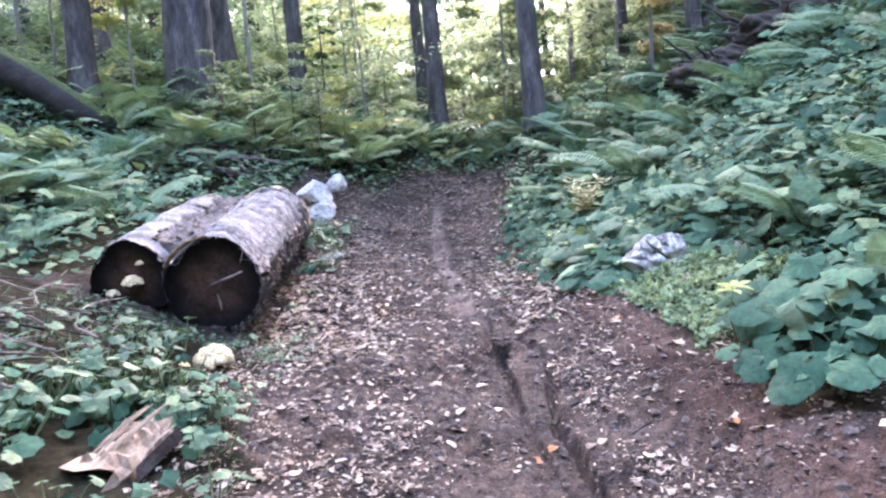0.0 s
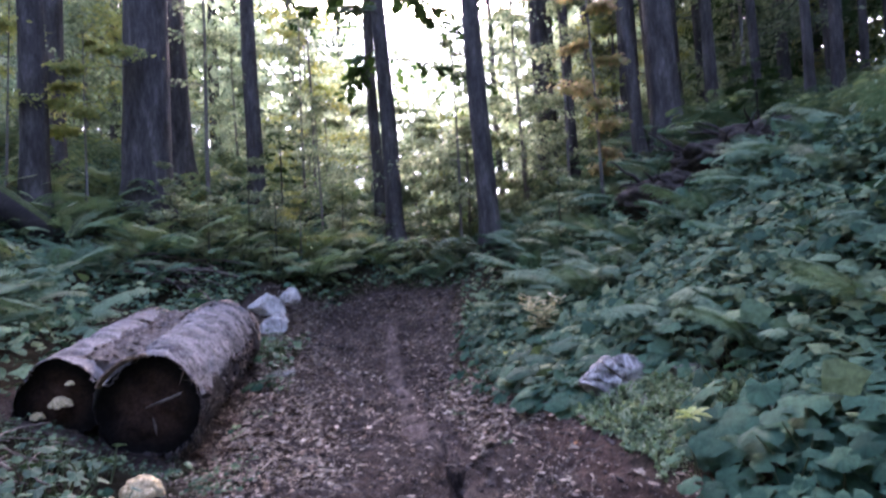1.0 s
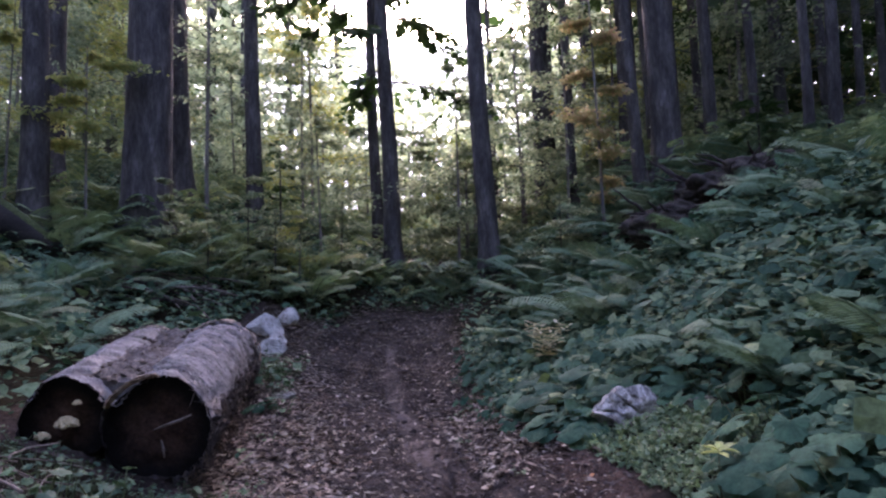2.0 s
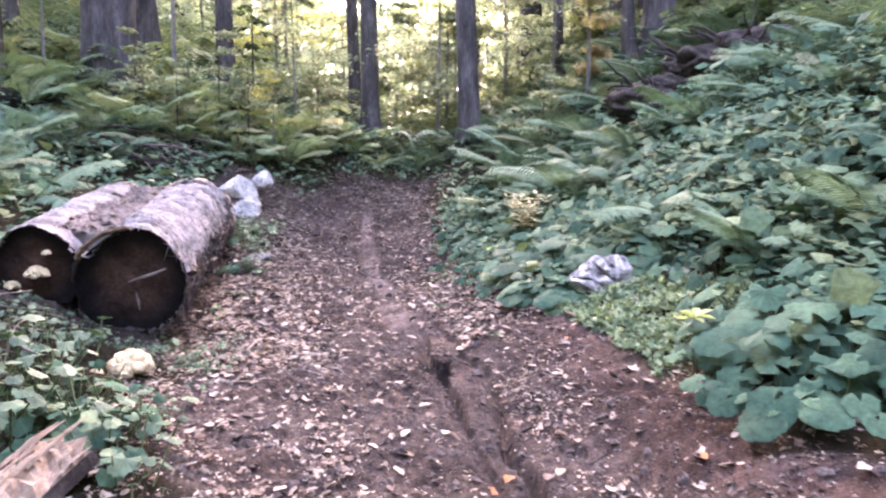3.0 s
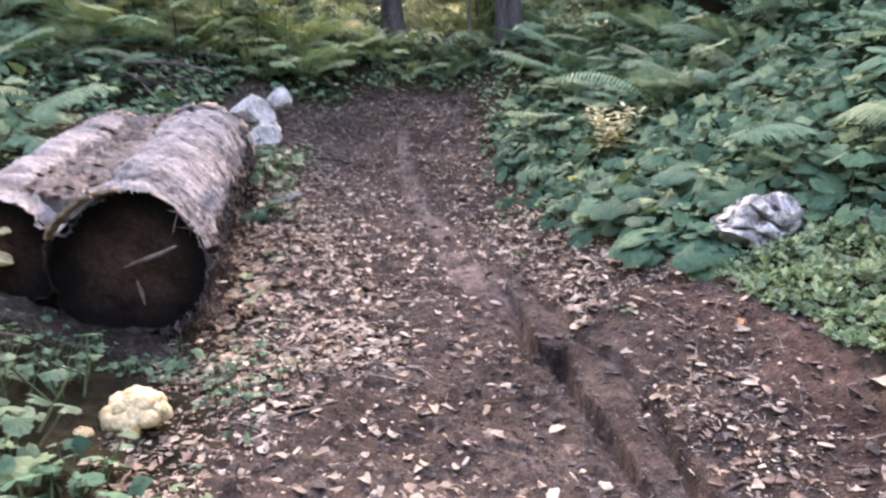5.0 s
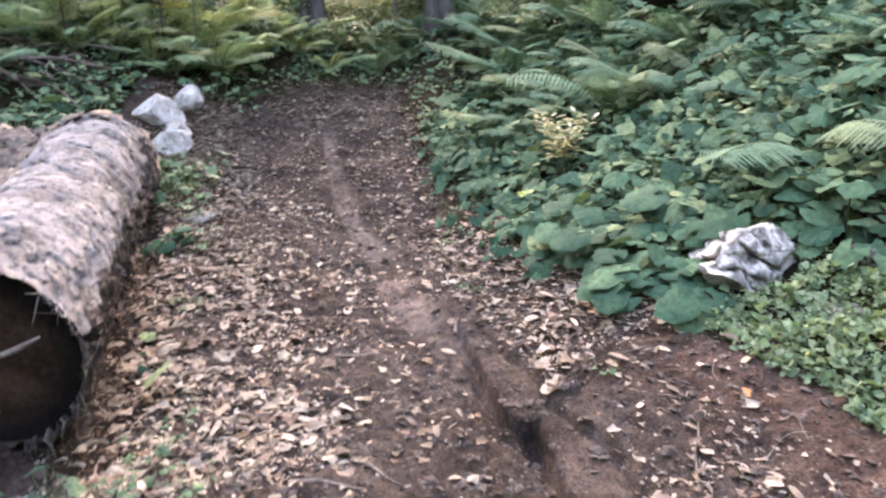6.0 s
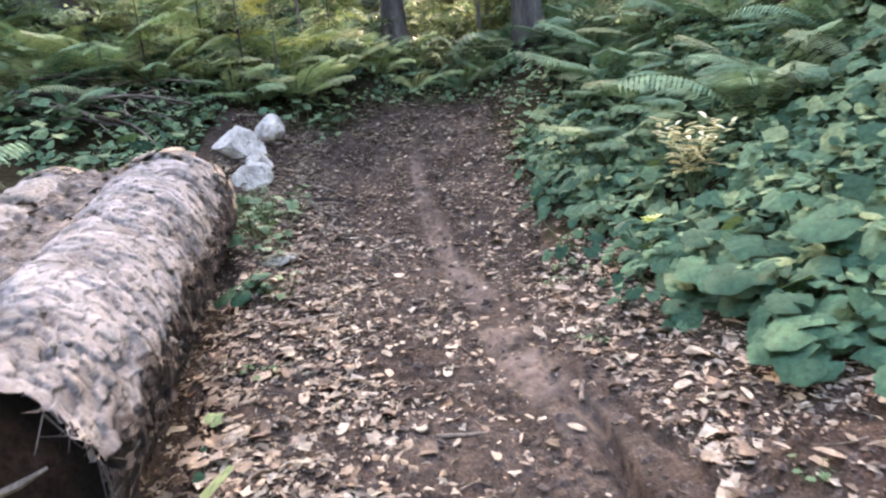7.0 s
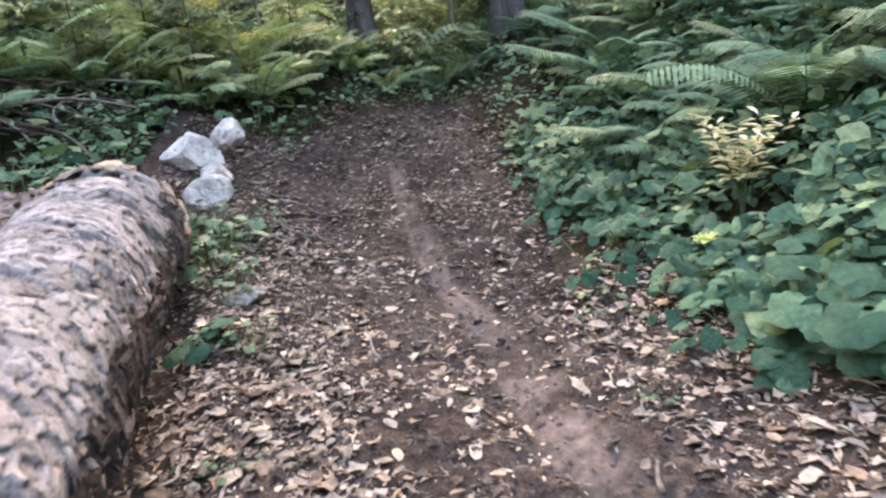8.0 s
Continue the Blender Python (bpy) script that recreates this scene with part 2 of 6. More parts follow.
def ground_material():
    m, nt, b = material("forest_ground")
    n1, n2, n3 = noise_of(nt, 1.6, 5, 0.65), noise_of(nt, 14, 6, 0.7), noise_of(nt, 70, 4, 0.7)
    soil = ramp(nt, n1, [(0.3, (0.025, 0.0194, 0.0165)), (0.5, (0.051, 0.040, 0.034)), (0.7, (0.087, 0.070, 0.059))])
    soil = mix(nt, 1.0, soil, ramp(nt, n2, [(0.3, (0.42, 0.42, 0.43)), (0.7, (1.5, 1.45, 1.42))]), "MULTIPLY")
    soil = mix(nt, 1.0, soil, ramp(nt, n3, [(0.34, (0.5, 0.5, 0.5)), (0.66, (1.5, 1.47, 1.44))]), "MULTIPLY")
    # floor under the growth: shade in the leaf gaps put into a near-black colour
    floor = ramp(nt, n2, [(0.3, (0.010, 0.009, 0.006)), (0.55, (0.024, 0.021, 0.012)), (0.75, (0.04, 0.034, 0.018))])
    worn = ramp(nt, n2, [(0.3, (0.085, 0.067, 0.057)), (0.7, (0.185, 0.149, 0.128))])

    def attr(which):
        a = nt.nodes.new("ShaderNodeAttribute")
        a.attribute_name = which
        return a.outputs["Fac"]

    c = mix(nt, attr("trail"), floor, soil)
    c = mix(nt, attr("red_soil"), c, mix(nt, 1.0, soil, (1.15, 0.99, 0.94), "MULTIPLY"))
    c = mix(nt, attr("wash"), c, worn)
    nt.links.new(c, b.inputs["Base Color"])
    b.inputs["Roughness"].default_value = 0.97
    b.inputs["Specular IOR Level"].default_value = 0.05
    add = nt.nodes.new("ShaderNodeMath")
    add.operation = "ADD"
    nt.links.new(n2, add.inputs[0])
    nt.links.new(n3, add.inputs[1])
    bump(nt, b, add.outputs[0], 0.7, 0.02)
    return m


GROUND = ground_material()
BARK_TREE = rough_material("spruce_bark", (0.03, 0.028, 0.026), (0.075, 0.07, 0.066), (0.15, 0.142, 0.135), 5, 30, 0.92, 0.9, 0.03, (1, 1, 0.25), spec=0.15)
BARK_PALE = rough_material("beech_bark", (0.09, 0.085, 0.075), (0.15, 0.145, 0.13), (0.23, 0.22, 0.20), 4, 24, 0.85, 0.5, 0.02, (1, 1, 0.5))


def scale_bark():
    m, nt, b = material("log_bark")
    n1, n2 = noise_of(nt, 5, 5, 0.7), noise_of(nt, 55, 6, 0.7)
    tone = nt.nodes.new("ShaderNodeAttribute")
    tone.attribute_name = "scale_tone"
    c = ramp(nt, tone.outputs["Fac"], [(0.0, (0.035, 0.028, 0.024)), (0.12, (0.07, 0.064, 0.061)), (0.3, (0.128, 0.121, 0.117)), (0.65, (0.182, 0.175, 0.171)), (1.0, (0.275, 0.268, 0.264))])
    c = mix(nt, 1.0, c, ramp(nt, n1, [(0.32, (0.74, 0.69, 0.65)), (0.52, (1.05, 1.05, 1.05))]), "MULTIPLY")
    c = mix(nt, 1.0, c, ramp(nt, n2, [(0.25, (0.6, 0.58, 0.56)), (0.7, (1.2, 1.2, 1.2))]), "MULTIPLY")
    nt.links.new(c, b.inputs["Base Color"])
    b.inputs["Roughness"].default_value = 0.92
    b.inputs["Specular IOR Level"].default_value = 0.2
    bump(nt, b, n2, 0.8, 0.012)
    return m


BARK_LOG = scale_bark()
BARK_BED = rough_material("inner_bark", (0.025, 0.018, 0.014), (0.075, 0.056, 0.046), (0.17, 0.135, 0.115), 9, 60, 0.95, 0.9, 0.015)
def cut_wood():
    m, nt, b = material("wet_cut_wood")
    n1, n2 = noise_of(nt, 5, 5, 0.65), noise_of(nt, 40, 5, 0.7)
    a = nt.nodes.new("ShaderNodeAttribute")
    a.attribute_name = "heart"
    c = mix(nt, a.outputs["Fac"], (0.007, 0.006, 0.005), (0.085, 0.047, 0.032))
    c = mix(nt, 1.0, c, ramp(nt, n1, [(0.3, (0.3, 0.3, 0.3)), (0.65, (1.2, 1.2, 1.2))]), "MULTIPLY")
    c = mix(nt, 1.0, c, ramp(nt, n2, [(0.3, (0.6, 0.6, 0.6)), (0.7, (1.3, 1.3, 1.3))]), "MULTIPLY")
    nt.links.new(c, b.inputs["Base Color"])
    b.inputs["Roughness"].default_value = 0.85
    b.inputs["Specular IOR Level"].default_value = 0.15
    bump(nt, b, n2, 0.7, 0.012)
    return m


CUT_WOOD = cut_wood()
SPLIT_WOOD = rough_material("pale_split_wood", (0.20, 0.13, 0.085), (0.34, 0.24, 0.16), (0.48, 0.37, 0.26), 6, 50, 0.85, 0.6, 0.006, (6, 0.6, 6))
STICK = rough_material("weathered_stick", (0.07, 0.055, 0.045), (0.16, 0.13, 0.105), (0.30, 0.25, 0.21), 12, 60, 0.9, 0.5, 0.004)
DARK_STICK = rough_material("dark_twig", (0.02, 0.016, 0.014), (0.05, 0.04, 0.035), (0.10, 0.085, 0.075), 12, 60, 0.9, 0.5, 0.004)
def limestone():
    m, nt, b = material("pale_limestone")
    n1, n2 = noise_of(nt, 5, 6, 0.72, (2.4, 1.0, 0.9)), noise_of(nt, 45, 5, 0.7)
    c = ramp(nt, n1, [(0.36, (0.08, 0.074, 0.066)), (0.46, (0.28, 0.262, 0.235)), (0.53, (0.55, 0.522, 0.47)), (0.7, (0.70, 0.67, 0.615))])
    c = mix(nt, 1.0, c, ramp(nt, n2, [(0.25, (0.6, 0.6, 0.6)), (0.7, (1.2, 1.2, 1.2))]), "MULTIPLY")
    nt.links.new(c, b.inputs["Base Color"])
    b.inputs["Roughness"].default_value = 0.85
    bump(nt, b, n2, 0.9, 0.02)
    return m


ROCK = limestone()


def block_stone():
    m, nt, b = material("weathered_grey_stone")
    n1, n2 = noise_of(nt, 6, 6, 0.7), noise_of(nt, 50, 5, 0.7)
    c = ramp(nt, n1, [(0.34, (0.22, 0.208, 0.187)), (0.48, (0.42, 0.395, 0.353)), (0.62, (0.57, 0.545, 0.492))])
    c = mix(nt, 1.0, c, ramp(nt, n2, [(0.3, (0.84, 0.84, 0.83)), (0.7, (1.08, 1.08, 1.08))]), "MULTIPLY")
    nt.links.new(c, b.inputs["Base Color"])
    b.inputs["Roughness"].default_value = 0.9
    bump(nt, b, n1, 0.5, 0.03)
    return m


ROCK_GREY = block_stone()
ROCK_MOSS = rough_material("mossy_stone", (0.06, 0.07, 0.03), (0.20, 0.20, 0.16), (0.40, 0.39, 0.36), 6, 40, 0.9, 0.8, 0.02)
FUNGUS = rough_material("cream_bracket", (0.50, 0.36, 0.17), (0.72, 0.57, 0.32), (0.80, 0.69, 0.44), 14, 60, 0.9, 0.9, 0.012)
ROOT_EARTH = rough_material("root_earth", (0.022, 0.018, 0.015), (0.055, 0.045, 0.036), (0.12, 0.095, 0.075), 6, 35, 0.95, 0.9, 0.03)
MOSS = rough_material("moss", (0.02, 0.03, 0.01), (0.05, 0.07, 0.02), (0.10, 0.13, 0.04), 20, 90, 0.95, 0.9, 0.01)
FERN = leaf_material("fern_green", [(0.0645, 0.128, 0.088), (0.0836, 0.158, 0.105), (0.11, 0.188, 0.123), (0.144, 0.22, 0.136), (0.178, 0.201, 0.126)], 0.75, 0.18, "object", (1.2, 1.3, 0.95), 0.08)
# brighter fern copy: yellowing, plus the light on the far left bank
FERN_LIT = leaf_material("lit_yellowing_fern", [(0.16, 0.242, 0.14), (0.21, 0.288, 0.162), (0.26, 0.316, 0.173), (0.302, 0.307, 0.184)], 0.75, 0.3, "object", (1.2, 1.3, 0.9), 0.08)
FERN_STUFF = leaf_material("fern_green_mass", [(0.08, 0.125, 0.088), (0.12, 0.175, 0.115), (0.17, 0.22, 0.138), (0.23, 0.26, 0.15)], 0.5, 0.35, "island", (1.3, 1.4, 0.9))
BROAD = leaf_material("broad_leaf", [(0.022, 0.0628, 0.0412), (0.033, 0.0857, 0.0562), (0.0482, 0.112, 0.0712), (0.0732, 0.145, 0.0862)], 0.78, 0.13, "object", (1.05, 1.3, 0.95), 0.07)
HERB = leaf_material("herb_leaf", [(0.0399, 0.085, 0.054), (0.0589, 0.118, 0.0711), (0.0855, 0.15, 0.0846), (0.119, 0.18, 0.0972)], 0.6, 0.15, "object", (1.3, 1.4, 0.85))
UNDER = leaf_material("undergrowth_leaf", [(0.0269, 0.0644, 0.0421), (0.0466, 0.102, 0.0662), (0.0762, 0.144, 0.0884), (0.116, 0.184, 0.108), (0.188, 0.24, 0.131)], 0.78, 0.12, "island", (1.1, 1.3, 0.9), 0.07)
YELLOW = leaf_material("bleached_leaf", [(0.594, 0.531, 0.305), (0.684, 0.627, 0.406), (0.72, 0.678, 0.507)], 0.55, 0.2, "object", (1.0, 1.0, 0.9))
PALE_GREEN = leaf_material("pale_lime_leaf", [(0.36, 0.43, 0.18), (0.48, 0.52, 0.26)], 0.5, 0.35, "object")
CANOPY = leaf_material("canopy_leaf", [(0.10, 0.14, 0.095), (0.17, 0.22, 0.15), (0.26, 0.30, 0.21), (0.37, 0.39, 0.27)], 0.5, 0.55, "island", (1.25, 1.3, 1.1))
AUTUMN = leaf_material("autumn_beech_leaf", [(0.28, 0.29, 0.16), (0.37, 0.34, 0.2), (0.42, 0.33, 0.22), (0.40, 0.28, 0.2)], 0.6, 0.5, "island", (1.2, 1.2, 0.9))
AUTUMN_GREEN = leaf_material("yellowing_beech_leaf", [(0.20, 0.25, 0.11), (0.30, 0.32, 0.14), (0.38, 0.34, 0.15)], 0.6, 0.5, "island", (1.2, 1.25, 0.9))
NEEDLES = leaf_material("spruce_needles", [(0.02, 0.045, 0.02), (0.035, 0.07, 0.03), (0.06, 0.10, 0.04)], 0.5, 0.25)
LITTER = leaf_material("fallen_leaf", [(0.0713, 0.05, 0.0408), (0.143, 0.105, 0.0877), (0.228, 0.18, 0.148), (0.3, 0.246, 0.208), (0.393, 0.338, 0.293), (0.157, 0.0968, 0.066)], 0.75, 0.06, "island", (1, 1, 1), 0.15)
LITTER_ONE = leaf_material("large_fallen_leaf", [(0.141, 0.0999, 0.0727), (0.245, 0.194, 0.157), (0.309, 0.257, 0.215), (0.366, 0.322, 0.27)], 0.7, 0.06, "object", (1, 1, 1), 0.15)
RUSSET = leaf_material("russet_leaf", [(0.28, 0.09, 0.036), (0.4, 0.18, 0.072), (0.32, 0.135, 0.072)], 0.6, 0.15, "object")
# leaves of the far woods, paled by haze put into the base colour
HAZED_LEAF = leaf_material("hazed_leaf", [(0.30, 0.35, 0.27), (0.42, 0.47, 0.36), (0.52, 0.55, 0.43)], 0.6, 0.65, "island", (1.2, 1.3, 1.05))
STALK = rough_material("green_stalk", (0.05, 0.08, 0.03), (0.09, 0.13, 0.05), (0.14, 0.16, 0.08), 20, 60, 0.6, 0.2, 0.002)
CLOD = rough_material("soil_clod", (0.04, 0.031, 0.027), (0.085, 0.067, 0.058), (0.15, 0.122, 0.106), 10, 60, 0.95, 0.8, 0.01)

# ---- ground ----
def graded(lo, hi, step, far, grow):
    xs = list(np.arange(lo, hi, step))
    s, a, b = step, lo, xs[-1]
    left, right = [], []
    while a > -far:
        s *= grow
        a -= s
        left.append(a)
    s = step
    while b < far:
        s *= grow
        b += s
        right.append(b)
    return np.array(left[::-1] + xs + right)


def build_ground():
    X = graded(-2.9, 1.6, 0.028, 400, 1.09)
    X = np.sort(np.concatenate([X[(X < -0.5) | (X > 0.6)], np.arange(-0.49, 0.6, 0.011)]))
    Y = graded(2.2, 12.6, 0.034, 400, 1.07)
    Y = np.sort(np.concatenate([Y[(Y < 3.6) | (Y > 6.6)], np.arange(3.61, 6.59, 0.022)]))
    gx, gy = np.meshgrid(X, Y)
    z = land(gx, gy)
    V = np.stack([gx, gy, z], -1).reshape(-1, 3)
    w, h = len(X), len(Y)
    i = np.arange((h - 1) * w).reshape(h - 1, w)[:, :-1].ravel()
    me = mesh_of("ground", V, np.stack([i, i + 1, i + 1 + w, i + w], 1), GROUND, smooth=True)
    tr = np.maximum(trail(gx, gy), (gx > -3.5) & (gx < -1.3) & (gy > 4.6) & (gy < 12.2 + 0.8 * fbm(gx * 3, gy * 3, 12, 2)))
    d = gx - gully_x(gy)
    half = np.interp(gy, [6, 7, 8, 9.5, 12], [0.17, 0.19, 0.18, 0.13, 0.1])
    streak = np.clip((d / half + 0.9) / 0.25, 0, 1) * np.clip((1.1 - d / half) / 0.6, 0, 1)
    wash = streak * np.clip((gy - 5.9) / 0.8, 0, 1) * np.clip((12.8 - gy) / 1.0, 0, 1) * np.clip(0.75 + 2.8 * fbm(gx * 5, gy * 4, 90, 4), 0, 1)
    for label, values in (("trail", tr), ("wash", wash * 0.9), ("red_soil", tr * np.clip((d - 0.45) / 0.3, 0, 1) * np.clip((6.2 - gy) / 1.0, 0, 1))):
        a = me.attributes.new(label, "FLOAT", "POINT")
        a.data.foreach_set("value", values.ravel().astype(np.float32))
    return tagged(new("ground", me), "dark trodden forest soil with a washed-out rut", "ground", kind="structure")


ground = build_ground()

# ---- trees ----
def trunk_mesh(name, radius, height, lean, mat, seed, sides=20):
    r = np.random.default_rng(seed)
    hs = np.concatenate([np.linspace(-0.4, 1.2, 9), np.linspace(1.6, height, 14)])
    a = np.arange(sides) / sides * 2 * np.pi
    V = []
    ph = r.uniform(0, 6.28, 4)
    for z in hs:
        flare = 1 + 0.55 * math.exp(-max(z, 0) / 0.35) * (1 + 0.35 * np.cos(5 * a + ph[0]))
        rad = radius * (1 - 0.75 * max(z, 0) / height) * flare * (1 + 0.05 * np.cos(3 * a + ph[1] + z) + 0.03 * np.cos(7 * a + ph[2] + 2 * z))
        cx = lean[0] * z + 0.04 * math.sin(z * 0.6 + ph[3])
        cy = lean[1] * z + 0.04 * math.cos(z * 0.5 + ph[3])
        V.append(np.stack([cx + rad * np.cos(a), cy + rad * np.sin(a), np.full(sides, z)], -1))
    V = np.concatenate(V)
    F = [(i * sides + j, i * sides + (j + 1) % sides, (i + 1) * sides + (j + 1) % sides, (i + 1) * sides + j) for i in range(len(hs) - 1) for j in range(sides)]
    return mesh_of(name, V, F, mat, smooth=True)


LEAF_V = np.array([[0, 0, 0], [0.32, 0.35, 0.06], [0.28, 0.7, 0.05], [0, 1, -0.08], [-0.28, 0.7, 0.05], [-0.32, 0.35, 0.06], [0, 0.5, -0.03]])
LEAF_F = np.array([[0, 1, 6], [1, 2, 6], [2, 3, 6], [3, 4, 6], [4, 5, 6], [5, 0, 6]])
CARD_V = np.array([[0, 0, 0], [0.33, 0.5, 0.07], [0, 1, -0.05], [-0.33, 0.5, 0.07]])
CARD_F = np.array([[0, 1, 2], [0, 2, 3]])
SPRAY_V = np.array([[0, 0, 0], [0.07, 0.3, 0], [0.34, 0.42, -0.05], [0.1, 0.55, -0.02], [0.24, 0.8, -0.1], [0, 1.05, -0.14], [-0.24, 0.8, -0.1], [-0.1, 0.55, -0.02], [-0.34, 0.42, -0.05], [-0.07, 0.3, 0]])
SPRAY_F = np.array([[0, 1, 9], [1, 2, 3], [1, 3, 9], [3, 7, 9], [7, 8, 9], [3, 4, 5], [3, 5, 7], [5, 6, 7]])


def limb_path(r, base, yaw, length, rise, droop, n=6):
    s = np.linspace(0, 1, n)
    wob = r.normal(0, 0.04 * length, (n, 3)) * s[:, None]
    return np.array(base) + np.stack([np.cos(yaw) * length * s, np.sin(yaw) * length * s, rise * length * s - droop * length * s**2], -1) + wob


def spruce(x, y, radius, height, lean=(0, 0), first=5.0, seed=0, label="tall spruce with grey scaly bark", mat=None, limbs=16, full=True):
    """Straight conifer: bare trunk with dead stubs, drooping limbs with needle sprays above."""
    r = np.random.default_rng(1000 + seed)
    root = empty("spruce_tree", Matrix.Translation(at(x, y)), label, "tree", "forest trees")
    part("trunk", trunk_mesh("trunk", radius, height, lean, mat or BARK_TREE, seed), root)
    for k in range(4):
        z = r.uniform(1.6, first)
        yaw = r.uniform(0, 6.28)
        P = limb_path(r, (lean[0] * z, lean[1] * z, z), yaw, r.uniform(0.5, 1.3), 0.1, 0.3, 5)
        part("dead_branch", Pile().add(*tube(P, np.linspace(0.018, 0.004, 5), 5)).mesh("dead_branch", BARK_TREE), root)
    tw, sp = Pile(), Pile()
    for k in range(limbs):
        z = first + (height - first) * (k / limbs) ** 1.3
        yaw = k * 2.4 + r.uniform(-0.4, 0.4)
        L = (2.9 - 2.2 * k / limbs) * r.uniform(0.8, 1.15)
        P = limb_path(r, (lean[0] * z, lean[1] * z, z), yaw, L, 0.05, 0.35, 7)
        tw.add(*tube(P, np.linspace(0.03, 0.006, 7), 5))
        n = 46 if full else 21
        s = r.uniform(0.25, 1, n)
        places = np.stack([np.interp(s, np.linspace(0, 1, 7), P[:, c]) for c in range(3)], -1)
        side = np.where(r.random(n) < 0.5, 1, -1)
        sp.add(*scatter(SPRAY_V, SPRAY_F, places, turns(yaw - np.pi / 2 + side * r.uniform(0.3, 1.3, n), r.uniform(-0.7, 0.1, n), r.normal(0, 0.4, n)), r.uniform(0.3, 0.65, n) * (1.15 - 0.5 * s)))
    tagged(part("branchwork", tw.mesh("branchwork", BARK_TREE), root), kind="stuff")
    part("crown", sp.mesh("crown", NEEDLES), root)
    return root


def leafy(x, y, radius, height, low, spread, leaves, mat, seed=0, lean=(0, 0), size=0.11, label="young beech with green and yellowing leaves", bark=None):
    """Broad-leaved tree or shrub: stem, limbs, twigs, and a crown of single leaves in loose layers."""
    r = np.random.default_rng(2000 + seed)
    root = empty("beech_tree", Matrix.Translation(at(x, y)), label, "tree", "leafy trees")
    part("trunk", trunk_mesh("trunk", radius, height, lean, bark or BARK_PALE, 50 + seed, 10), root)
    tw, lf = Pile(), Pile()
    n_limb = max(7, int((height - low) * 3))
    per = leaves // n_limb
    for k in range(n_limb):
        z = low + (height - low) * (k + r.random()) / n_limb
        yaw = r.uniform(0, 6.28)
        L = spread * r.uniform(0.55, 1.1) * (1.1 - 0.6 * (z - low) / (height - low + 0.01))
        P = limb_path(r, (lean[0] * z, lean[1] * z, z), yaw, L, 0.35, 0.35, 6)
        tw.add(*tube(P, np.linspace(max(0.006, radius * 0.28), 0.003, 6), 5))
        s = r.uniform(0.2, 1.02, per)
        c = np.stack([np.interp(s, np.linspace(0, 1, 6), P[:, q]) for q in range(3)], -1)
        c += r.normal(0, 1, (per, 3)) * np.array([0.2, 0.2, 0.06]) * L * (0.4 + 0.6 * s[:, None])
        lf.add(*scatter(CARD_V, CARD_F, c, turns(r.uniform(0, 6.28, per), r.normal(-0.25, 0.35, per), r.normal(0, 0.4, per)), r.uniform(0.6, 1.2, per) * size))
    tagged(part("branchwork", tw.mesh("branchwork", bark or BARK_PALE), root), kind="stuff")
    part("crown", lf.mesh("crown", mat), root)
    return root


# x, y, trunk radius, height, lean
spruce(-6.0, 13.5, 0.47, 24, (0.03, 0.0), 10.5, 1, "thick dark spruce with flared foot among ferns")
spruce(-7.45, 12.2, 0.24, 22, (0.02, 0.0), 10.0, 2, "grey spruce beside a thicker one")
spruce(-8.6, 15.0, 0.25, 22, (0.0, 0.0), 9.0, 3)
spruce(-1.40, 16.5, 0.21, 20, (-0.01, 0.0), 4.6, 4, "dark spruce with low drooping boughs")
spruce(-1.95, 18.6, 0.16, 20, (0.0, 0.0), 6.5, 5)
spruce(0.80, 14.6, 0.22, 23, (-0.025, 0.0), 8.0, 6, "straight grey spruce at the head of the trail")
spruce(2.96, 20.6, 0.32, 24, (0.0, 0.0), 7.5, 7)
spruce(3.0, 16.4, 0.12, 18, (-0.02, 0.0), 7.0, 8, "slender grey spruce on the bank")
spruce(3.85, 13.7, 0.13, 18, (-0.06, 0.0), 7.0, 9, "slender leaning spruce on the bank")
spruce(4.35, 13.8, 0.30, 24, (-0.01, 0.0), 8.0, 10, "thick dark spruce on the bank")
spruce(6.1, 15.8, 0.15, 20, (-0.02, 0.0), 6.5, 11)
spruce(-6.35, 16.0, 0.36, 24, (0.0, 0.0), 8.0, 13, "thick spruce with low dark boughs")
spruce(-4.75, 16.7, 0.20, 20, (0.01, 0.0), 9.0, 12)
_r = np.random.default_rng(5)
_taken = [(-6, 13.5), (-7.45, 12.2), (-1.4, 16.5), (0.8, 14.6), (2.96, 20.6), (4.35, 13.8)]
for k in range(36):
    for attempt in range(40):
        bx, by = _r.uniform(-26, 30), _r.uniform(15, 48)
        if abs(bx) / by < 0.95 and all(math.hypot(bx - a, by - b) > 1.7 for a, b in _taken) and not (abs(bx + 0.6) < 0.9 and by < 24) and not (abs(bx + 3.5) < 6 and by < 27) and abs(bx + 0.035 * by) > 0.1 * by:
            break
    _taken.append((bx, by))
    spruce(bx, by, _r.uniform(0.12, 0.3), _r.uniform(17, 24), (_r.normal(0, 0.012), 0), _r.uniform(4.5, 8.5), 20 + k, limbs=14, full=False)
for k, (bx, by) in enumerate([(6.9, 13.2), (7.4, 16.5), (8.3, 14.6), (8.9, 18), (9.8, 16.2), (7.2, 19.5), (10.6, 19), (6.2, 18.4), (11.4, 15.4), (12.2, 18.8), (5.2, 17.4)]):
    spruce(bx, by, 0.10 + 0.02 * (k % 4), 20, (_r.normal(0, 0.012), 0), 7.5, 140 + k, "slim dark spruce on the shaded hillside", limbs=14, full=False)
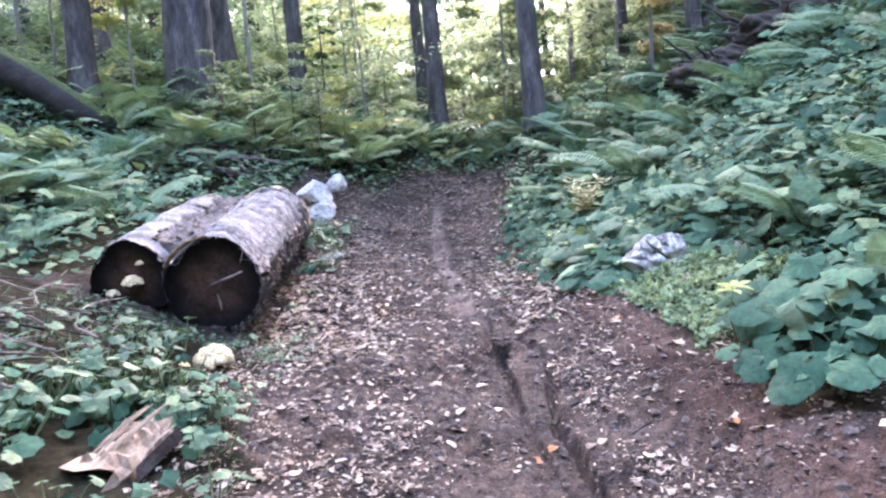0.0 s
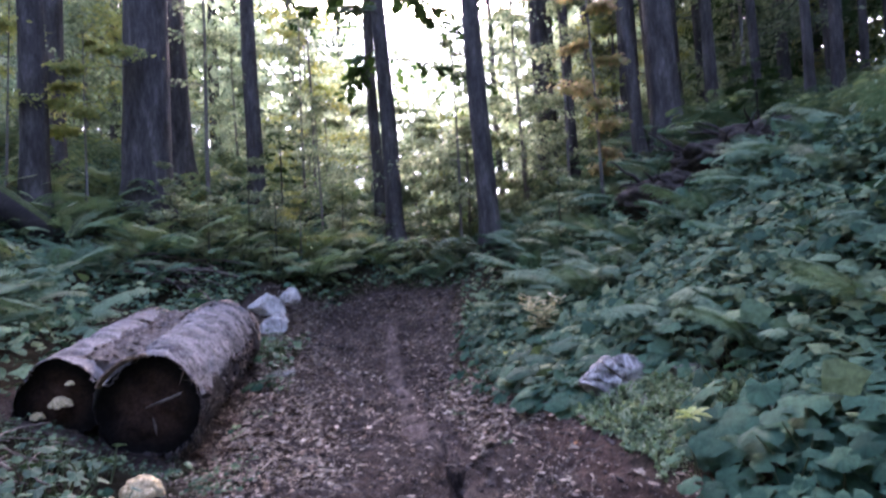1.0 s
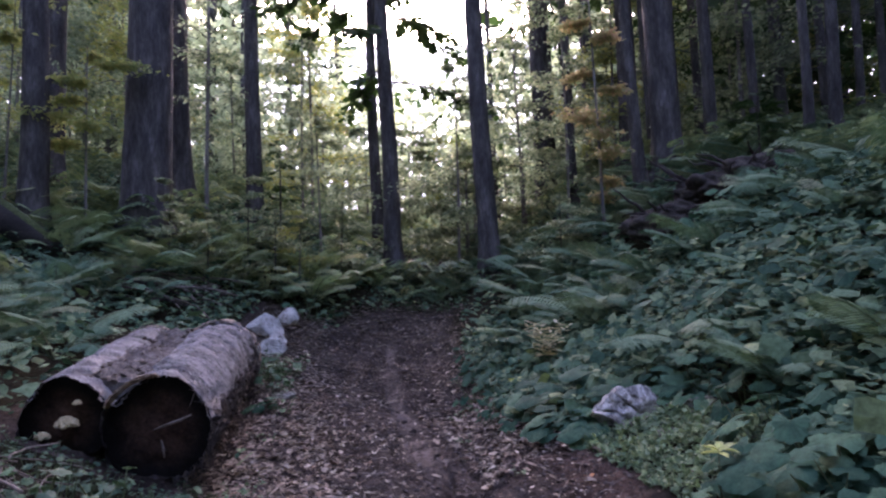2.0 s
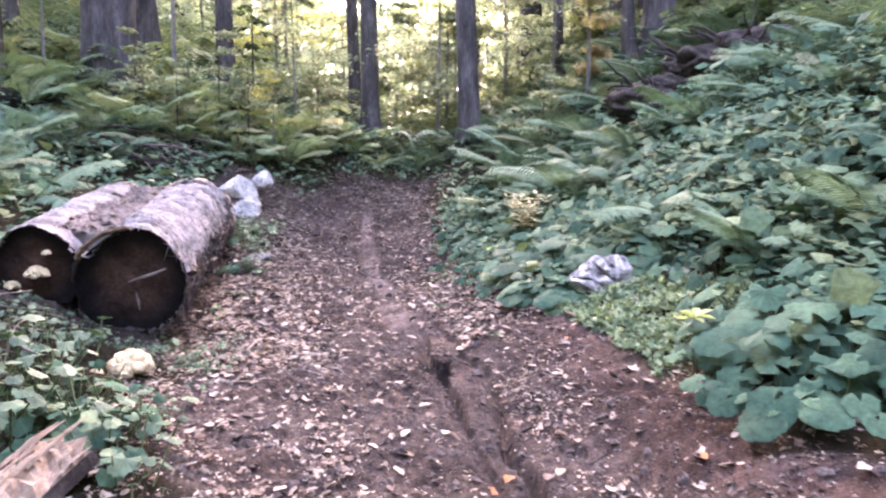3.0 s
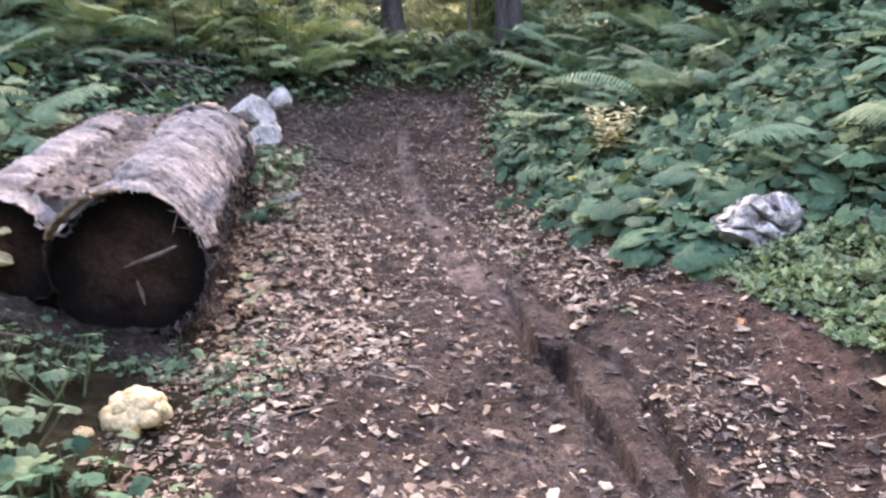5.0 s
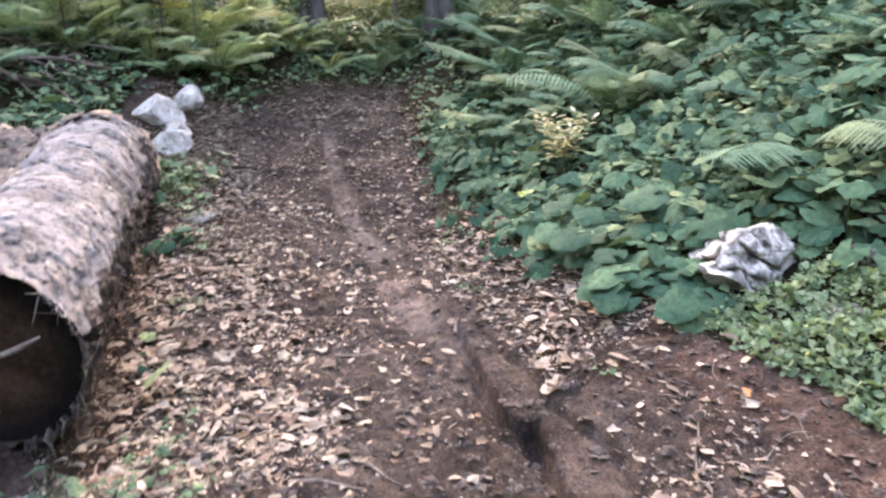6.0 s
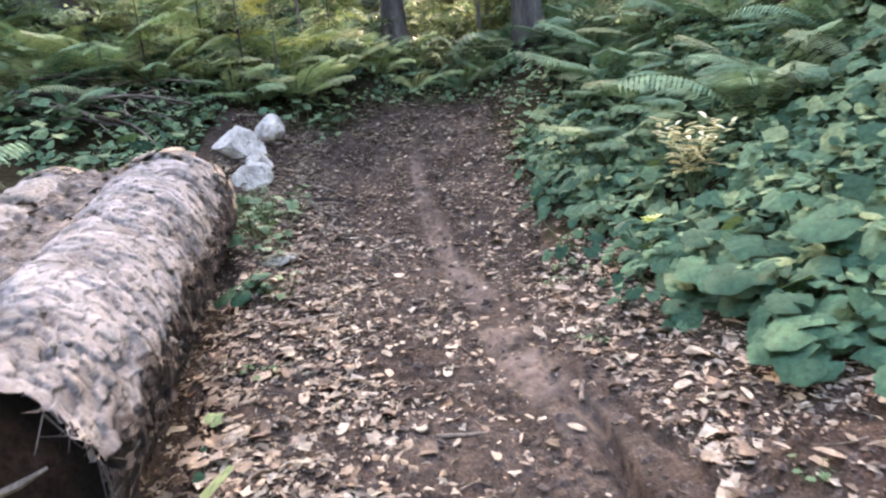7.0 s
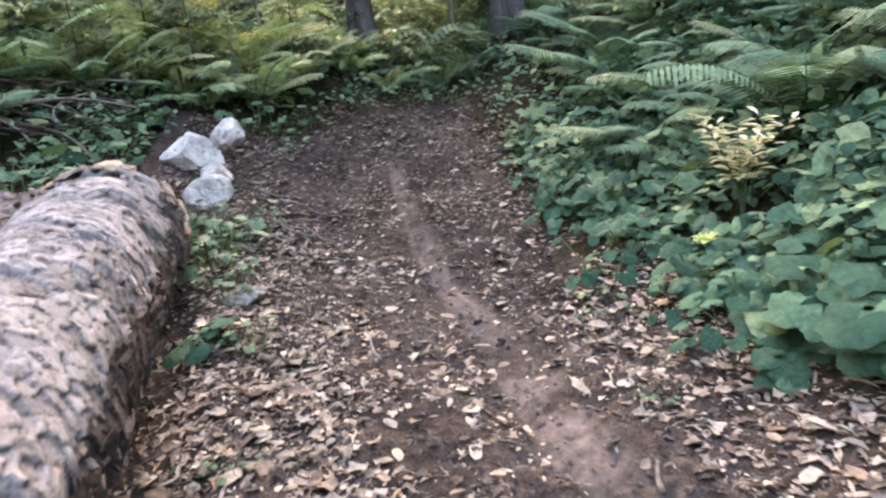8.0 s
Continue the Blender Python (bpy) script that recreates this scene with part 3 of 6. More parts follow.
for k, (bx, by) in enumerate([(8.5, 9.5), (9.5, 13), (11, 8), (-10, 9), (-9.5, 5), (7.5, 4), (9, -2), (-7, -1), (-8, -6), (4, -7), (-2, -9), (6.5, -9)]):
    spruce(bx, by, 0.24, 22, (0, 0), 6.5, 80 + k, limbs=14, full=False)

leafy(2.78, 12.9, 0.035, 6.2, 0.7, 0.8, 5200, AUTUMN, 1, (0.0, 0), 0.11, "young beech with yellow and orange autumn leaves")
leafy(2.6, 15.2, 0.04, 5.5, 0.8, 1.5, 2200, CANOPY, 2, (0, 0), 0.10)
leafy(0.2, 16.6, 0.04, 5.0, 0.8, 1.6, 2200, CANOPY, 3, (0, 0), 0.10)
leafy(-3.6, 17.2, 0.04, 5.0, 0.4, 1.7, 2600, CANOPY, 4, (0, 0), 0.10)
leafy(-2.9, 15.2, 0.03, 3.4, 0.4, 1.3, 1800, CANOPY, 5, (0, 0), 0.09)
leafy(-5.32, 15.2, 0.05, 9.0, 2.5, 1.2, 1200, CANOPY, 6, (0, 0), 0.10, "thin straight sapling between the spruces")
leafy(-6.7, 12.6, 0.03, 3.6, 1.5, 1.3, 3200, AUTUMN_GREEN, 7, (0.03, 0), 0.10, "sapling with pale green layered boughs")
leafy(-8.0, 12.4, 0.03, 4.4, 1.8, 1.4, 2600, AUTUMN_GREEN, 11, (0.02, 0), 0.10, "sapling with pale green layered boughs")
leafy(1.9, 18.0, 0.05, 7.0, 0.8, 1.9, 2600, CANOPY, 8, (0, 0), 0.11)
leafy(-2.95, 13.2, 0.014, 1.6, 0.3, 0.8, 1000, AUTUMN_GREEN, 9, (0.05, 0), 0.07, "small sapling with yellowing leaves beside the trail")
for k, (bx, by, bh) in enumerate([(-3.3, 12.7, 1.5), (-4.3, 12.0, 1.3), (-2.3, 14.3, 1.7), (-4.0, 13.7, 2.0), (-5.2, 12.6, 1.5), (1.9, 12.6, 1.6)]):
    leafy(bx, by, 0.014, bh, 0.15, 0.75, 1300, CANOPY, 90 + k, (0.02, 0), 0.085, "leafy green shrub with yellowing leaves among ferns", DARK_STICK)
leafy(-9.8, 14.0, 0.05, 6.0, 1.0, 1.8, 2000, CANOPY, 10, (0, 0), 0.11)
for k in range(46):
    bx = -17 + 31 * (k * 0.618 % 1)
    by = _r.uniform(17.5, 30)
    tall = _r.uniform(5, 12) if abs(bx + 0.035 * by) > 0.16 * by else 0.17 * by
    leafy(bx, by, 0.05, tall, 0.4, _r.uniform(1.8, 2.9), 3000, CANOPY if k % 6 else AUTUMN_GREEN, 20 + k, (0, 0), 0.17, "leafy understorey tree far among the trunks")


def far_woods():
    """Distant foliage beyond the trunks: small leaf clumps of uneven height, dark spruce behind them, thinner towards the sun."""
    r = np.random.default_rng(44)

    def cloud(n, lo, hi, near, far, height):
        a, d = r.uniform(lo, hi, n), r.uniform(near, far, n)
        x, y = d * np.sin(a), d * np.cos(a)
        z = land(x, y, False) + r.random(n) ** 1.1 * height * (0.7 + 1.2 * (fbm(x * 0.12, y * 0.12, 61, 3) + 0.5))
        glare = np.hypot(a - SUN_AZ, np.arctan2(z - 1.5, d) - SUN_EL)
        keep = (r.random(n) < np.clip((glare - 0.1) / 0.25, 0, 1)) & (fbm(a * 14, z * 0.35, 62, 3) > -0.16)
        P = np.stack([x, y, z], -1)[keep]
        m = len(P)
        return P, turns(r.uniform(0, 6.28, m), r.normal(-0.3, 0.5, m), r.normal(0, 0.5, m)), m

    P, R, m = cloud(42000, -0.62, 0.5, 30, 46, 15)
    V, F = scatter(CARD_V, CARD_F, P, R, r.uniform(0.3, 0.75, m))
    P, R, m = cloud(9000, -0.32, 0.28, 24, 38, 6)
    W, G2 = scatter(CARD_V, CARD_F, P, R, r.uniform(0.2, 0.5, m))
    V, F = np.concatenate([V, W]), np.concatenate([F, G2 + len(V)])
    tagged(new("far_woods", mesh_of("far_woods", V, F, HAZED_LEAF)), "distant leafy woodland with haze in its leaf colour", "woods", kind="stuff")
    P, R, m = cloud(20000, -1.2, 1.2, 46, 75, 24)
    V, F = scatter(SPRAY_V, SPRAY_F, P, R, r.uniform(0.9, 2.3, m))
    W, G2 = scatter(SPRAY_V, SPRAY_F, *(lambda c: (c[0], c[1], r.uniform(0.6, 1.4, c[2])))(cloud(12000, 0.3, 1.1, 22, 46, 17)))
    # and an unseen ring behind the start of the walk, added to block side light
    B, H = scatter(SPRAY_V, SPRAY_F, *(lambda c: (c[0], c[1], r.uniform(1.5, 2.9, c[2])))(cloud(9000, 1.1, 2 * math.pi - 1.1, 14, 34, 15)))
    tagged(new("far_spruces", mesh_of("far_spruces", np.concatenate([V, W, B]), np.concatenate([F, G2 + len(V), H + len(V) + len(W)]), NEEDLES)), "distant dark spruce wood on the hillside and an unseen screen of spruce", "woods", kind="stuff")


far_woods()


def young_spruce(x, y, height, seed):
    r = np.random.default_rng(seed)
    root = empty("young_spruce", Matrix.Translation(at(x, y)), "young spruce with flat dark green boughs", "tree")
    part("trunk", Pile().add(*tube([(0, 0, -0.1), (0.01, 0, height * 0.5), (0, 0.01, height)], [0.03, 0.02, 0.005], 6)).mesh("trunk", BARK_TREE), root)
    sp = Pile()
    for k in range(16):
        z = height * (0.3 + 0.68 * k / 16)
        L = 0.75 * (1 - 0.75 * k / 16)
        yaw = 2.4 * k
        n = 14
        s = r.uniform(0.1, 1, n)
        P = np.stack([np.cos(yaw) * L * s, np.sin(yaw) * L * s, z + 0.1 * L * s - 0.15 * L * s**2], -1)
        side = np.where(r.random(n) < 0.5, 1, -1)
        sp.add(*scatter(SPRAY_V, SPRAY_F, P, turns(yaw - np.pi / 2 + side * r.uniform(0.2, 1.0, n), r.normal(0, 0.15, n), r.normal(0, 0.2, n)), r.uniform(0.14, 0.3, n)))
    part("crown", sp.mesh("crown", NEEDLES), root)


young_spruce(5.15, 11.5, 1.5, 71)
young_spruce(-3.9, 15.9, 2.4, 72)


def mist_glow():
    """Glowing sheet as morning mist far behind the wood, emission strongest below the sun."""
    m, nt, b = material("mist_glow")
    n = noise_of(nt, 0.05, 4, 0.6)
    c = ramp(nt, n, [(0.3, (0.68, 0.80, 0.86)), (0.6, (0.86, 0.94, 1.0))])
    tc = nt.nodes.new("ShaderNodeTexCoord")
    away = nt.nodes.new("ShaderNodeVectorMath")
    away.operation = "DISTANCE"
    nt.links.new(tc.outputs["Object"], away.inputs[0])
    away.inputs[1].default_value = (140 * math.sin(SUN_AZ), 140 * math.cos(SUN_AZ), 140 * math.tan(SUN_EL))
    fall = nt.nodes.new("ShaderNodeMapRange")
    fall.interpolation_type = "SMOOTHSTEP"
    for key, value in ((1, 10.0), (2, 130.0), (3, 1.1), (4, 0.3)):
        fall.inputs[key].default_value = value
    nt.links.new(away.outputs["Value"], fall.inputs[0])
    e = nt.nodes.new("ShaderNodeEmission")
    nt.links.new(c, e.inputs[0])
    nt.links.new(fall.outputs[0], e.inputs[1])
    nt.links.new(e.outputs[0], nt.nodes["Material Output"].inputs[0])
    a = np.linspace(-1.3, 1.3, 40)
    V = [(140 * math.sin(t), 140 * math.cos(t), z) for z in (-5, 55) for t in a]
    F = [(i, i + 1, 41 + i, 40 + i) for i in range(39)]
    tagged(new("backdrop", mesh_of("backdrop", V, F, m)), "glowing sheet of pale mist far behind the wood", "backdrop", kind="structure")


mist_glow()

# ---- the two logs ----
def log_point(A, B, ra, rb, s, ang, out=0.0):
    """A place on a log from A to B: s along it, ang round it (0 = up, positive to the trail), out above its skin."""
    A, B = Vector(A), Vector(B)
    t = (B - A).normalized()
    side = t.cross(Vector((0, 0, 1))).normalized()
    up = side.cross(t)
    rad = ra + (rb - ra) * s
    n = math.cos(ang) * up + math.sin(ang) * side
    return A.lerp(B, s) + n * (rad + out), n, t


def log_body(name, A, B, ra, rb, seed, fine):
    """The bark skin: scales as uneven cells with open cracks, over larger bulges."""
    length = (Vector(B) - Vector(A)).length
    rows = int(length * fine)
    turns_ = np.concatenate([np.linspace(-0.95, 2.3, 230, endpoint=False), np.linspace(2.3, 2 * math.pi - 0.95, 50, endpoint=False)])
    sides = len(turns_)
    t = np.array((Vector(B) - Vector(A)).normalized())
    side = np.cross(t, (0, 0, 1.0))
    side /= np.linalg.norm(side)
    up = np.cross(side, t)
    S, G2 = np.meshgrid(np.linspace(0, 1, rows + 1), turns_, indexing="ij")
    su, sv = (G2 + 0.95) * ra, S * length
    u = su + 0.07 * fbm(su * 16, sv * 16, seed + 50, 3)
    v = sv + 0.07 * fbm(su * 14, sv * 14, seed + 60, 3)
    cu, cv = 2 * math.pi * ra / 33, 0.074
    iu, iv = np.floor(u / cu).astype(int), np.floor(v / cv).astype(int)
    f1, f2 = np.full(u.shape, 9.0), np.full(u.shape, 9.0)
    tone, du, dv = np.zeros(u.shape), np.zeros(u.shape), np.zeros(u.shape)
    for a in (-1, 0, 1):
        for c in (-1, 0, 1):
            ju, jv = (iu + a) % 33, iv + c
            hx, hy = value_noise(ju * 1.0, jv * 1.0, seed + 5), value_noise(ju * 1.0, jv * 1.0, seed + 6)
            px, py = iu + a + 0.1 + 0.8 * hx, jv + 0.1 + 0.8 * hy
            x, y = u / cu - px, v / cv - py
            d = np.hypot(x, y)
            closer = d < f1
            f2 = np.where(closer, f1, np.minimum(f2, d))
            f1 = np.where(closer, d, f1)
            tone = np.where(closer, value_noise(ju * 1.0, jv * 1.0, seed + 7), tone)
            du, dv = np.where(closer, x, du), np.where(closer, y, dv)
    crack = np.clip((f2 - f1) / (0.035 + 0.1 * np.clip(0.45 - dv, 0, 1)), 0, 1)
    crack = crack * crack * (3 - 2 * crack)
    b = (0.02 * np.sin(3 * G2 + seed) + 0.012 * np.sin(5 * G2 + 4 * S + seed)) * ra * 2
    rag = np.clip((S - 0.9) / 0.1, 0, 1) * 0.06 * fbm(su * 9, sv * 9, seed + 4, 3)
    torn = fbm(su * 4, sv * 3, seed + 33, 3)
    out = b + 0.06 * fbm(su * 4, sv * 3, seed, 3) + rag + 0.015 * (tone - 0.5) + 0.006 * (np.cos(tone * 40) * du + np.sin(tone * 40) * dv) - 0.003 * dv - 0.013 * (1 - crack)
    out = out - 0.014 * np.clip((torn - 0.07) / 0.02, 0, 1) - 0.018 * np.clip((torn - 0.15) / 0.02, 0, 1)
    rad = (ra + (rb - ra) * S + out)[..., None]
    V = np.array(A) + (np.array(B) - np.array(A)) * S[..., None] + rad * (np.cos(G2)[..., None] * up + np.sin(G2)[..., None] * side)
    ends = np.where((S == 0) | (S == 1), 0.018 * np.sin(9 * G2 + seed) + 0.014 * np.sin(23 * G2), 0)
    V = (V + ends[..., None] * t).reshape(-1, 3)
    i, j = np.meshgrid(np.arange(rows), np.arange(sides), indexing="ij")
    k = (j + 1) % sides
    F = np.stack([i * sides + j, (i + 1) * sides + j, (i + 1) * sides + k, i * sides + k], -1).reshape(-1, 4)
    me = mesh_of(name, V, F, BARK_LOG, smooth=True)
    # shade under the log put into the tone low on the flanks, with a ragged border
    flank_shade = np.clip((1.4 - np.abs((G2 + np.pi) % (2 * np.pi) - np.pi) + 1.1 * fbm(su * 7, sv * 5, seed + 71, 4)) / 0.12, 0, 1)
    # cracks: darker inner bark, and the scales' edge shadows put into the tone
    shade = np.clip(0.6 + 0.34 * tone, 0, 1) * (0.28 + 0.72 * crack) * np.where(torn > 0.16, 0.4, np.where(torn > 0.08, 0.75, 1)) * (0.06 + 0.94 * flank_shade)
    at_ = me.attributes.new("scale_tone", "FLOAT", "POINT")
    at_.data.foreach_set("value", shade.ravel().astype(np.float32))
    return me


def log_face(name, A, B, ra, rb, seed, s_end, dish):
    """The sawn end: rings of relief, a little inside the bark."""
    sides, rings = 64, 12
    V = []
    for i in range(rings + 1):
        f = i / rings
        for j in range(sides):
            ang = j / sides * 2 * math.pi
            b = 0.02 * math.sin(3 * ang + seed) + 0.012 * math.sin(5 * ang + 4 * s_end + seed)
            p, n, t = log_point(A, B, ra, rb, s_end, ang, b * ra * 2 - 0.01)
            c = Vector(A).lerp(Vector(B), s_end)
            q = c + (p - c) * f
            w = float(fbm(np.array(q.x * 9 + q.z * 3), np.array(q.z * 9), seed + 3, 3)) * 0.05 + 0.006 * math.sin(f * 40)
            V.append(q + t * ((dish * (1 - f * f) + 0.03 + w * (1 if f < 0.95 else 0)) * (1 if s_end < 0.5 else -1)))
    F = [(i * sides + j, (i + 1) * sides + j, (i + 1) * sides + (j + 1) % sides, i * sides + (j + 1) % sides) for i in range(rings) for j in range(sides)]
    me = mesh_of(name, V, F, CUT_WOOD, smooth=True)
    heart = me.attributes.new("heart", "FLOAT", "POINT")
    heart.data.foreach_set("value", np.repeat(np.clip(1.15 - 1.35 * np.arange(rings + 1) / rings, 0, 1), sides).astype(np.float32))
    return me


def bark_plate(seed):
    r = np.random.default_rng(300 + seed)
    k = 8
    a = np.arange(k) / k * 2 * np.pi + r.uniform(-0.3, 0.3, k)
    rad = r.uniform(0.6, 1.25, k)
    ring = np.stack([np.cos(a) * rad * 0.85, np.sin(a) * rad, np.zeros(k)], -1)
    lift = r.uniform(0.0, 0.2, k) + 0.1 * np.sin(a + r.uniform(0, 6.28))
    top = ring * 0.86
    top[:, 2] = 0.12 + lift
    mid = np.array([[r.uniform(-0.15, 0.15), r.uniform(-0.15, 0.15), 0.2]])
    ring[:, 2] = -0.12
    V = np.concatenate([ring, top, mid])
    F = [(j, (j + 1) % k, k + (j + 1) % k) for j in range(k)] + [(j, k + (j + 1) % k, k + j) for j in range(k)] + [(k + j, k + (j + 1) % k, 2 * k) for j in range(k)]
    return V, np.array(F)


PLATES = [bark_plate(i) for i in range(8)]
PLATE_MESH = [mesh_of("bark_plate", V, F, BARK_LOG) for V, F in PLATES]
for _k, _me in enumerate(PLATE_MESH):
    _a = _me.attributes.new("scale_tone", "FLOAT", "POINT")
    _a.data.foreach_set("value", np.full(len(_me.vertices), 0.35 + 0.08 * _k, np.float32))


def plate_pose(A, B, ra, rb, s, ang, turn, size, seed):
    b = 0.02 * math.sin(3 * ang + seed) + 0.012 * math.sin(5 * ang + 4 * s + seed)
    p, n, t = log_point(A, B, ra, rb, s, ang, b * ra * 2 + 0.004)
    x = t.cross(n).normalized()
    R = Matrix((x, t, n)).transposed().to_4x4()
    return Matrix.Translation(p) @ R @ Matrix.Rotation(turn, 4, "Z") @ Matrix.Diagonal((size, size * 1.1, size * 0.3, 1))


def fallen_log(name, A, B, ra, rb, seed, label, singles):
    r = np.random.default_rng(400 + seed)
    root = empty(name, Matrix.Identity(4), label, "log", "logs beside the trail")
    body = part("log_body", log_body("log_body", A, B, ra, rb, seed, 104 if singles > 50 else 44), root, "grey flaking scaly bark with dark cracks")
    part("sawn_end", log_face("sawn_end", A, B, ra, rb, seed, 0.0, 0.05), root, "dark wet sawn end grain")
    part("sawn_end", log_face("sawn_end", A, B, ra, rb, seed, 1.0, 0.03), root, "dark wet sawn end grain")
    length = (Vector(B) - Vector(A)).length
    for k in range(singles):
        s, ang = r.uniform(0.02, 0.97), r.normal(0.55, 0.75)
        size = r.uniform(0.015, 0.03)
        m = plate_pose(A, B, ra, rb, s, ang, r.uniform(0, 6.28), size, seed)
        m = m @ Euler((r.normal(0, 0.16), r.normal(0, 0.16), 0)).to_matrix().to_4x4()
        part("bark_scale", PLATE_MESH[k % 8], body, m=m)
    return root


LOG_A, LOG_B, LOG_RA, LOG_RB = (-2.16, 4.87, 0.78), (-2.98, 8.72, 0.98), 0.36, 0.46
LOG2_A, LOG2_B, LOG2_RA, LOG2_RB = (-2.76, 4.80, 0.87), (-3.74, 8.5, 1.09), 0.29, 0.31
log_one = fallen_log("fallen_log", LOG_A, LOG_B, LOG_RA, LOG_RB, 1, "thick sawn log with grey flaking bark and a dark wet end", 150)
log_two = fallen_log("fallen_log", LOG2_A, LOG2_B, LOG2_RA, LOG2_RB, 2, "thinner rotting log with a blackened hollow end beside a thicker one", 40)


def bark_debris():
    """Crumbled bark and needles that fill the valley between the two logs."""
    r = np.random.default_rng(63)
    n, k = 90, 14
    V = []
    for i in range(n):
        f = 0.06 + 0.93 * i / (n - 1)
        p, _, _ = log_point(LOG_A, LOG_B, LOG_RA, LOG_RB, f, -0.55, -0.015)
        q, _, _ = log_point(LOG2_A, LOG2_B, LOG2_RA, LOG2_RB, f, 0.35, -0.015)
        for j in range(k):
            c = p.lerp(q, j / (k - 1))
            c.z += (0.2 * float(fbm(c.x * 9, c.y * 7, 64, 4)) - 0.01) * math.sin(math.pi * j / (k - 1)) - (0.12 if i in (0, n - 1) else 0)
            V.append(c)
        V += [p - Vector((0, 0, 0.25)), q - Vector((0, 0, 0.25))]
    w = k + 2
    F = []
    for i in range(n - 1):
        ring = [i * w + j for j in range(k)] + [i * w + k + 1, i * w + k]
        F += [(ring[j], ring[(j + 1) % w], ring[(j + 1) % w] + w, ring[j] + w) for j in range(w)]
    P = Pile().add(V, F)
    m = 420
    top = np.array([V[int(r.integers(1, n - 1)) * w + int(r.integers(0, k))] for _ in range(m)]) + r.normal(0, 0.012, (m, 3))
    for q in range(8):
        W, G2 = PLATES[q]
        u = np.arange(m) % 8 == q
        P.add(*scatter(W * (0.8, 1.5, 0.5), G2, top[u], turns(r.uniform(0, 6.28, u.sum()), r.normal(0, 0.35, u.sum()), r.normal(0, 0.35, u.sum())), r.uniform(0.012, 0.035, u.sum())), 1)
    tagged(new("bark_debris", P.mesh("bark_debris", [DEBRIS, STICK])), "crumbled brown bark and litter between two logs", "bark debris", kind="stuff")


DEBRIS = rough_material("crumbled_bark", (0.05, 0.041, 0.036), (0.12, 0.103, 0.093), (0.24, 0.215, 0.20), 14, 60, 0.95, 0.9, 0.02)
bark_debris()


def blob(name, size, mat, seed, rough=0.25, sub=3, flat=0.0, facets=0):
    """An uneven lump: an icosphere pushed in and out, its base cut flat."""
    bm = bmesh.new()
    bmesh.ops.create_icosphere(bm, subdivisions=sub, radius=1.0)
    rr = np.random.default_rng(int(seed) * 13 + 1)
    planes = [(Vector(rr.normal(0, 1, 3)).normalized(), rr.uniform(0.62, 0.9)) for _ in range(facets)]
    for v in bm.verts:
        q = v.co + Vector((seed * 7.1, seed, 0))
        n = noise.fractal(q * 1.2, 1.0, 2.0, 4)
        ridge = 1 - abs(noise.noise(q * 1.9)) * 2
        v.co *= 1 + 0.6 * rough * n - 0.5 * rough * max(0, ridge - 0.55)
        for p, dd in planes:
            over = v.co.dot(p) - dd
            if over > 0:
                v.co -= p * over * 0.92
        if v.co.z < -0.45:
            v.co.z = -0.45
        v.co = Vector((v.co.x * size[0], v.co.y * size[1], (v.co.z + 0.45) * size[2]))
    me = bpy.data.meshes.new(name)
    bm.to_mesh(me)
    bm.free()
    me.materials.append(mat)
    me.polygons.foreach_set("use_smooth", np.full(len(me.polygons), flat == 0.0))
    return me


def stone_mesh(size, mat, seed, sub=5, broken=1.0):
    """A broken limestone block: flat breaks, cleavage steps and open fissures."""
    bm = bmesh.new()
    bmesh.ops.create_icosphere(bm, subdivisions=sub, radius=1.0)
    rr = np.random.default_rng(int(seed) * 17 + 3)
    planes = [(Vector(rr.normal(0, 1, 3)).normalized(), rr.uniform(0.58, 0.86) if broken > 0.5 else rr.uniform(0.5, 0.8)) for _ in range(16 if broken > 0.5 else 11)]
    grain = Vector((0.8, 0.25, 0.5)).normalized()
    away = Vector((seed * 7.1, seed * 1.7, seed))
    for v in bm.verts:
        q = v.co + away
        v.co *= 1 + (0.28 if broken > 0.5 else 0.16) * noise.fractal(q * 1.3, 1.0, 2.0, 4)
        for p, dd in planes:
            over = v.co.dot(p) - dd
            if over > 0:
                v.co -= p * over * 0.93
        w = q.dot(grain) * 1.9 + 0.7 * noise.noise(q * 1.6)
        step = w - math.floor(w)
        n = v.co.normalized()
        v.co += n * broken * (0.13 * step - 0.05 if step < 0.86 else -0.3)
        fis = abs(noise.noise(q * 1.5 + Vector((9, 2, 4))))
        v.co -= n * broken * 0.26 * max(0.0, 1 - fis / 0.07)
        pit = noise.noise(q * 2.3 + Vector((3, 8, 1)))
        v.co -= n * broken * 1.0 * max(0.0, pit - 0.25)
        v.co += n * 0.03 * noise.fractal(q * 6, 1.0, 2.0, 3)
        v.co.z = max(v.co.z, -0.45)
        v.co = Vector((v.co.x * size[0], v.co.y * size[1], (v.co.z + 0.45) * size[2]))
    me = bpy.data.meshes.new("rock")
    bm.to_mesh(me)
    bm.free()
    me.materials.append(mat)
    me.polygons.foreach_set("use_smooth", np.full(len(me.polygons), False))
    return me


def rock(x, y, size, seed, label, mat, turn=0.0, sink=0.03, group="", detail=4, broken=1.0):
    ob = new("rock", stone_mesh(tuple(s * 1.22 for s in size), mat, seed, detail, broken))
    ob.matrix_basis = Matrix.Translation(at(x, y, -sink)) @ Matrix.Rotation(turn, 4, "Z")
    return tagged(ob, label, "rock", group)


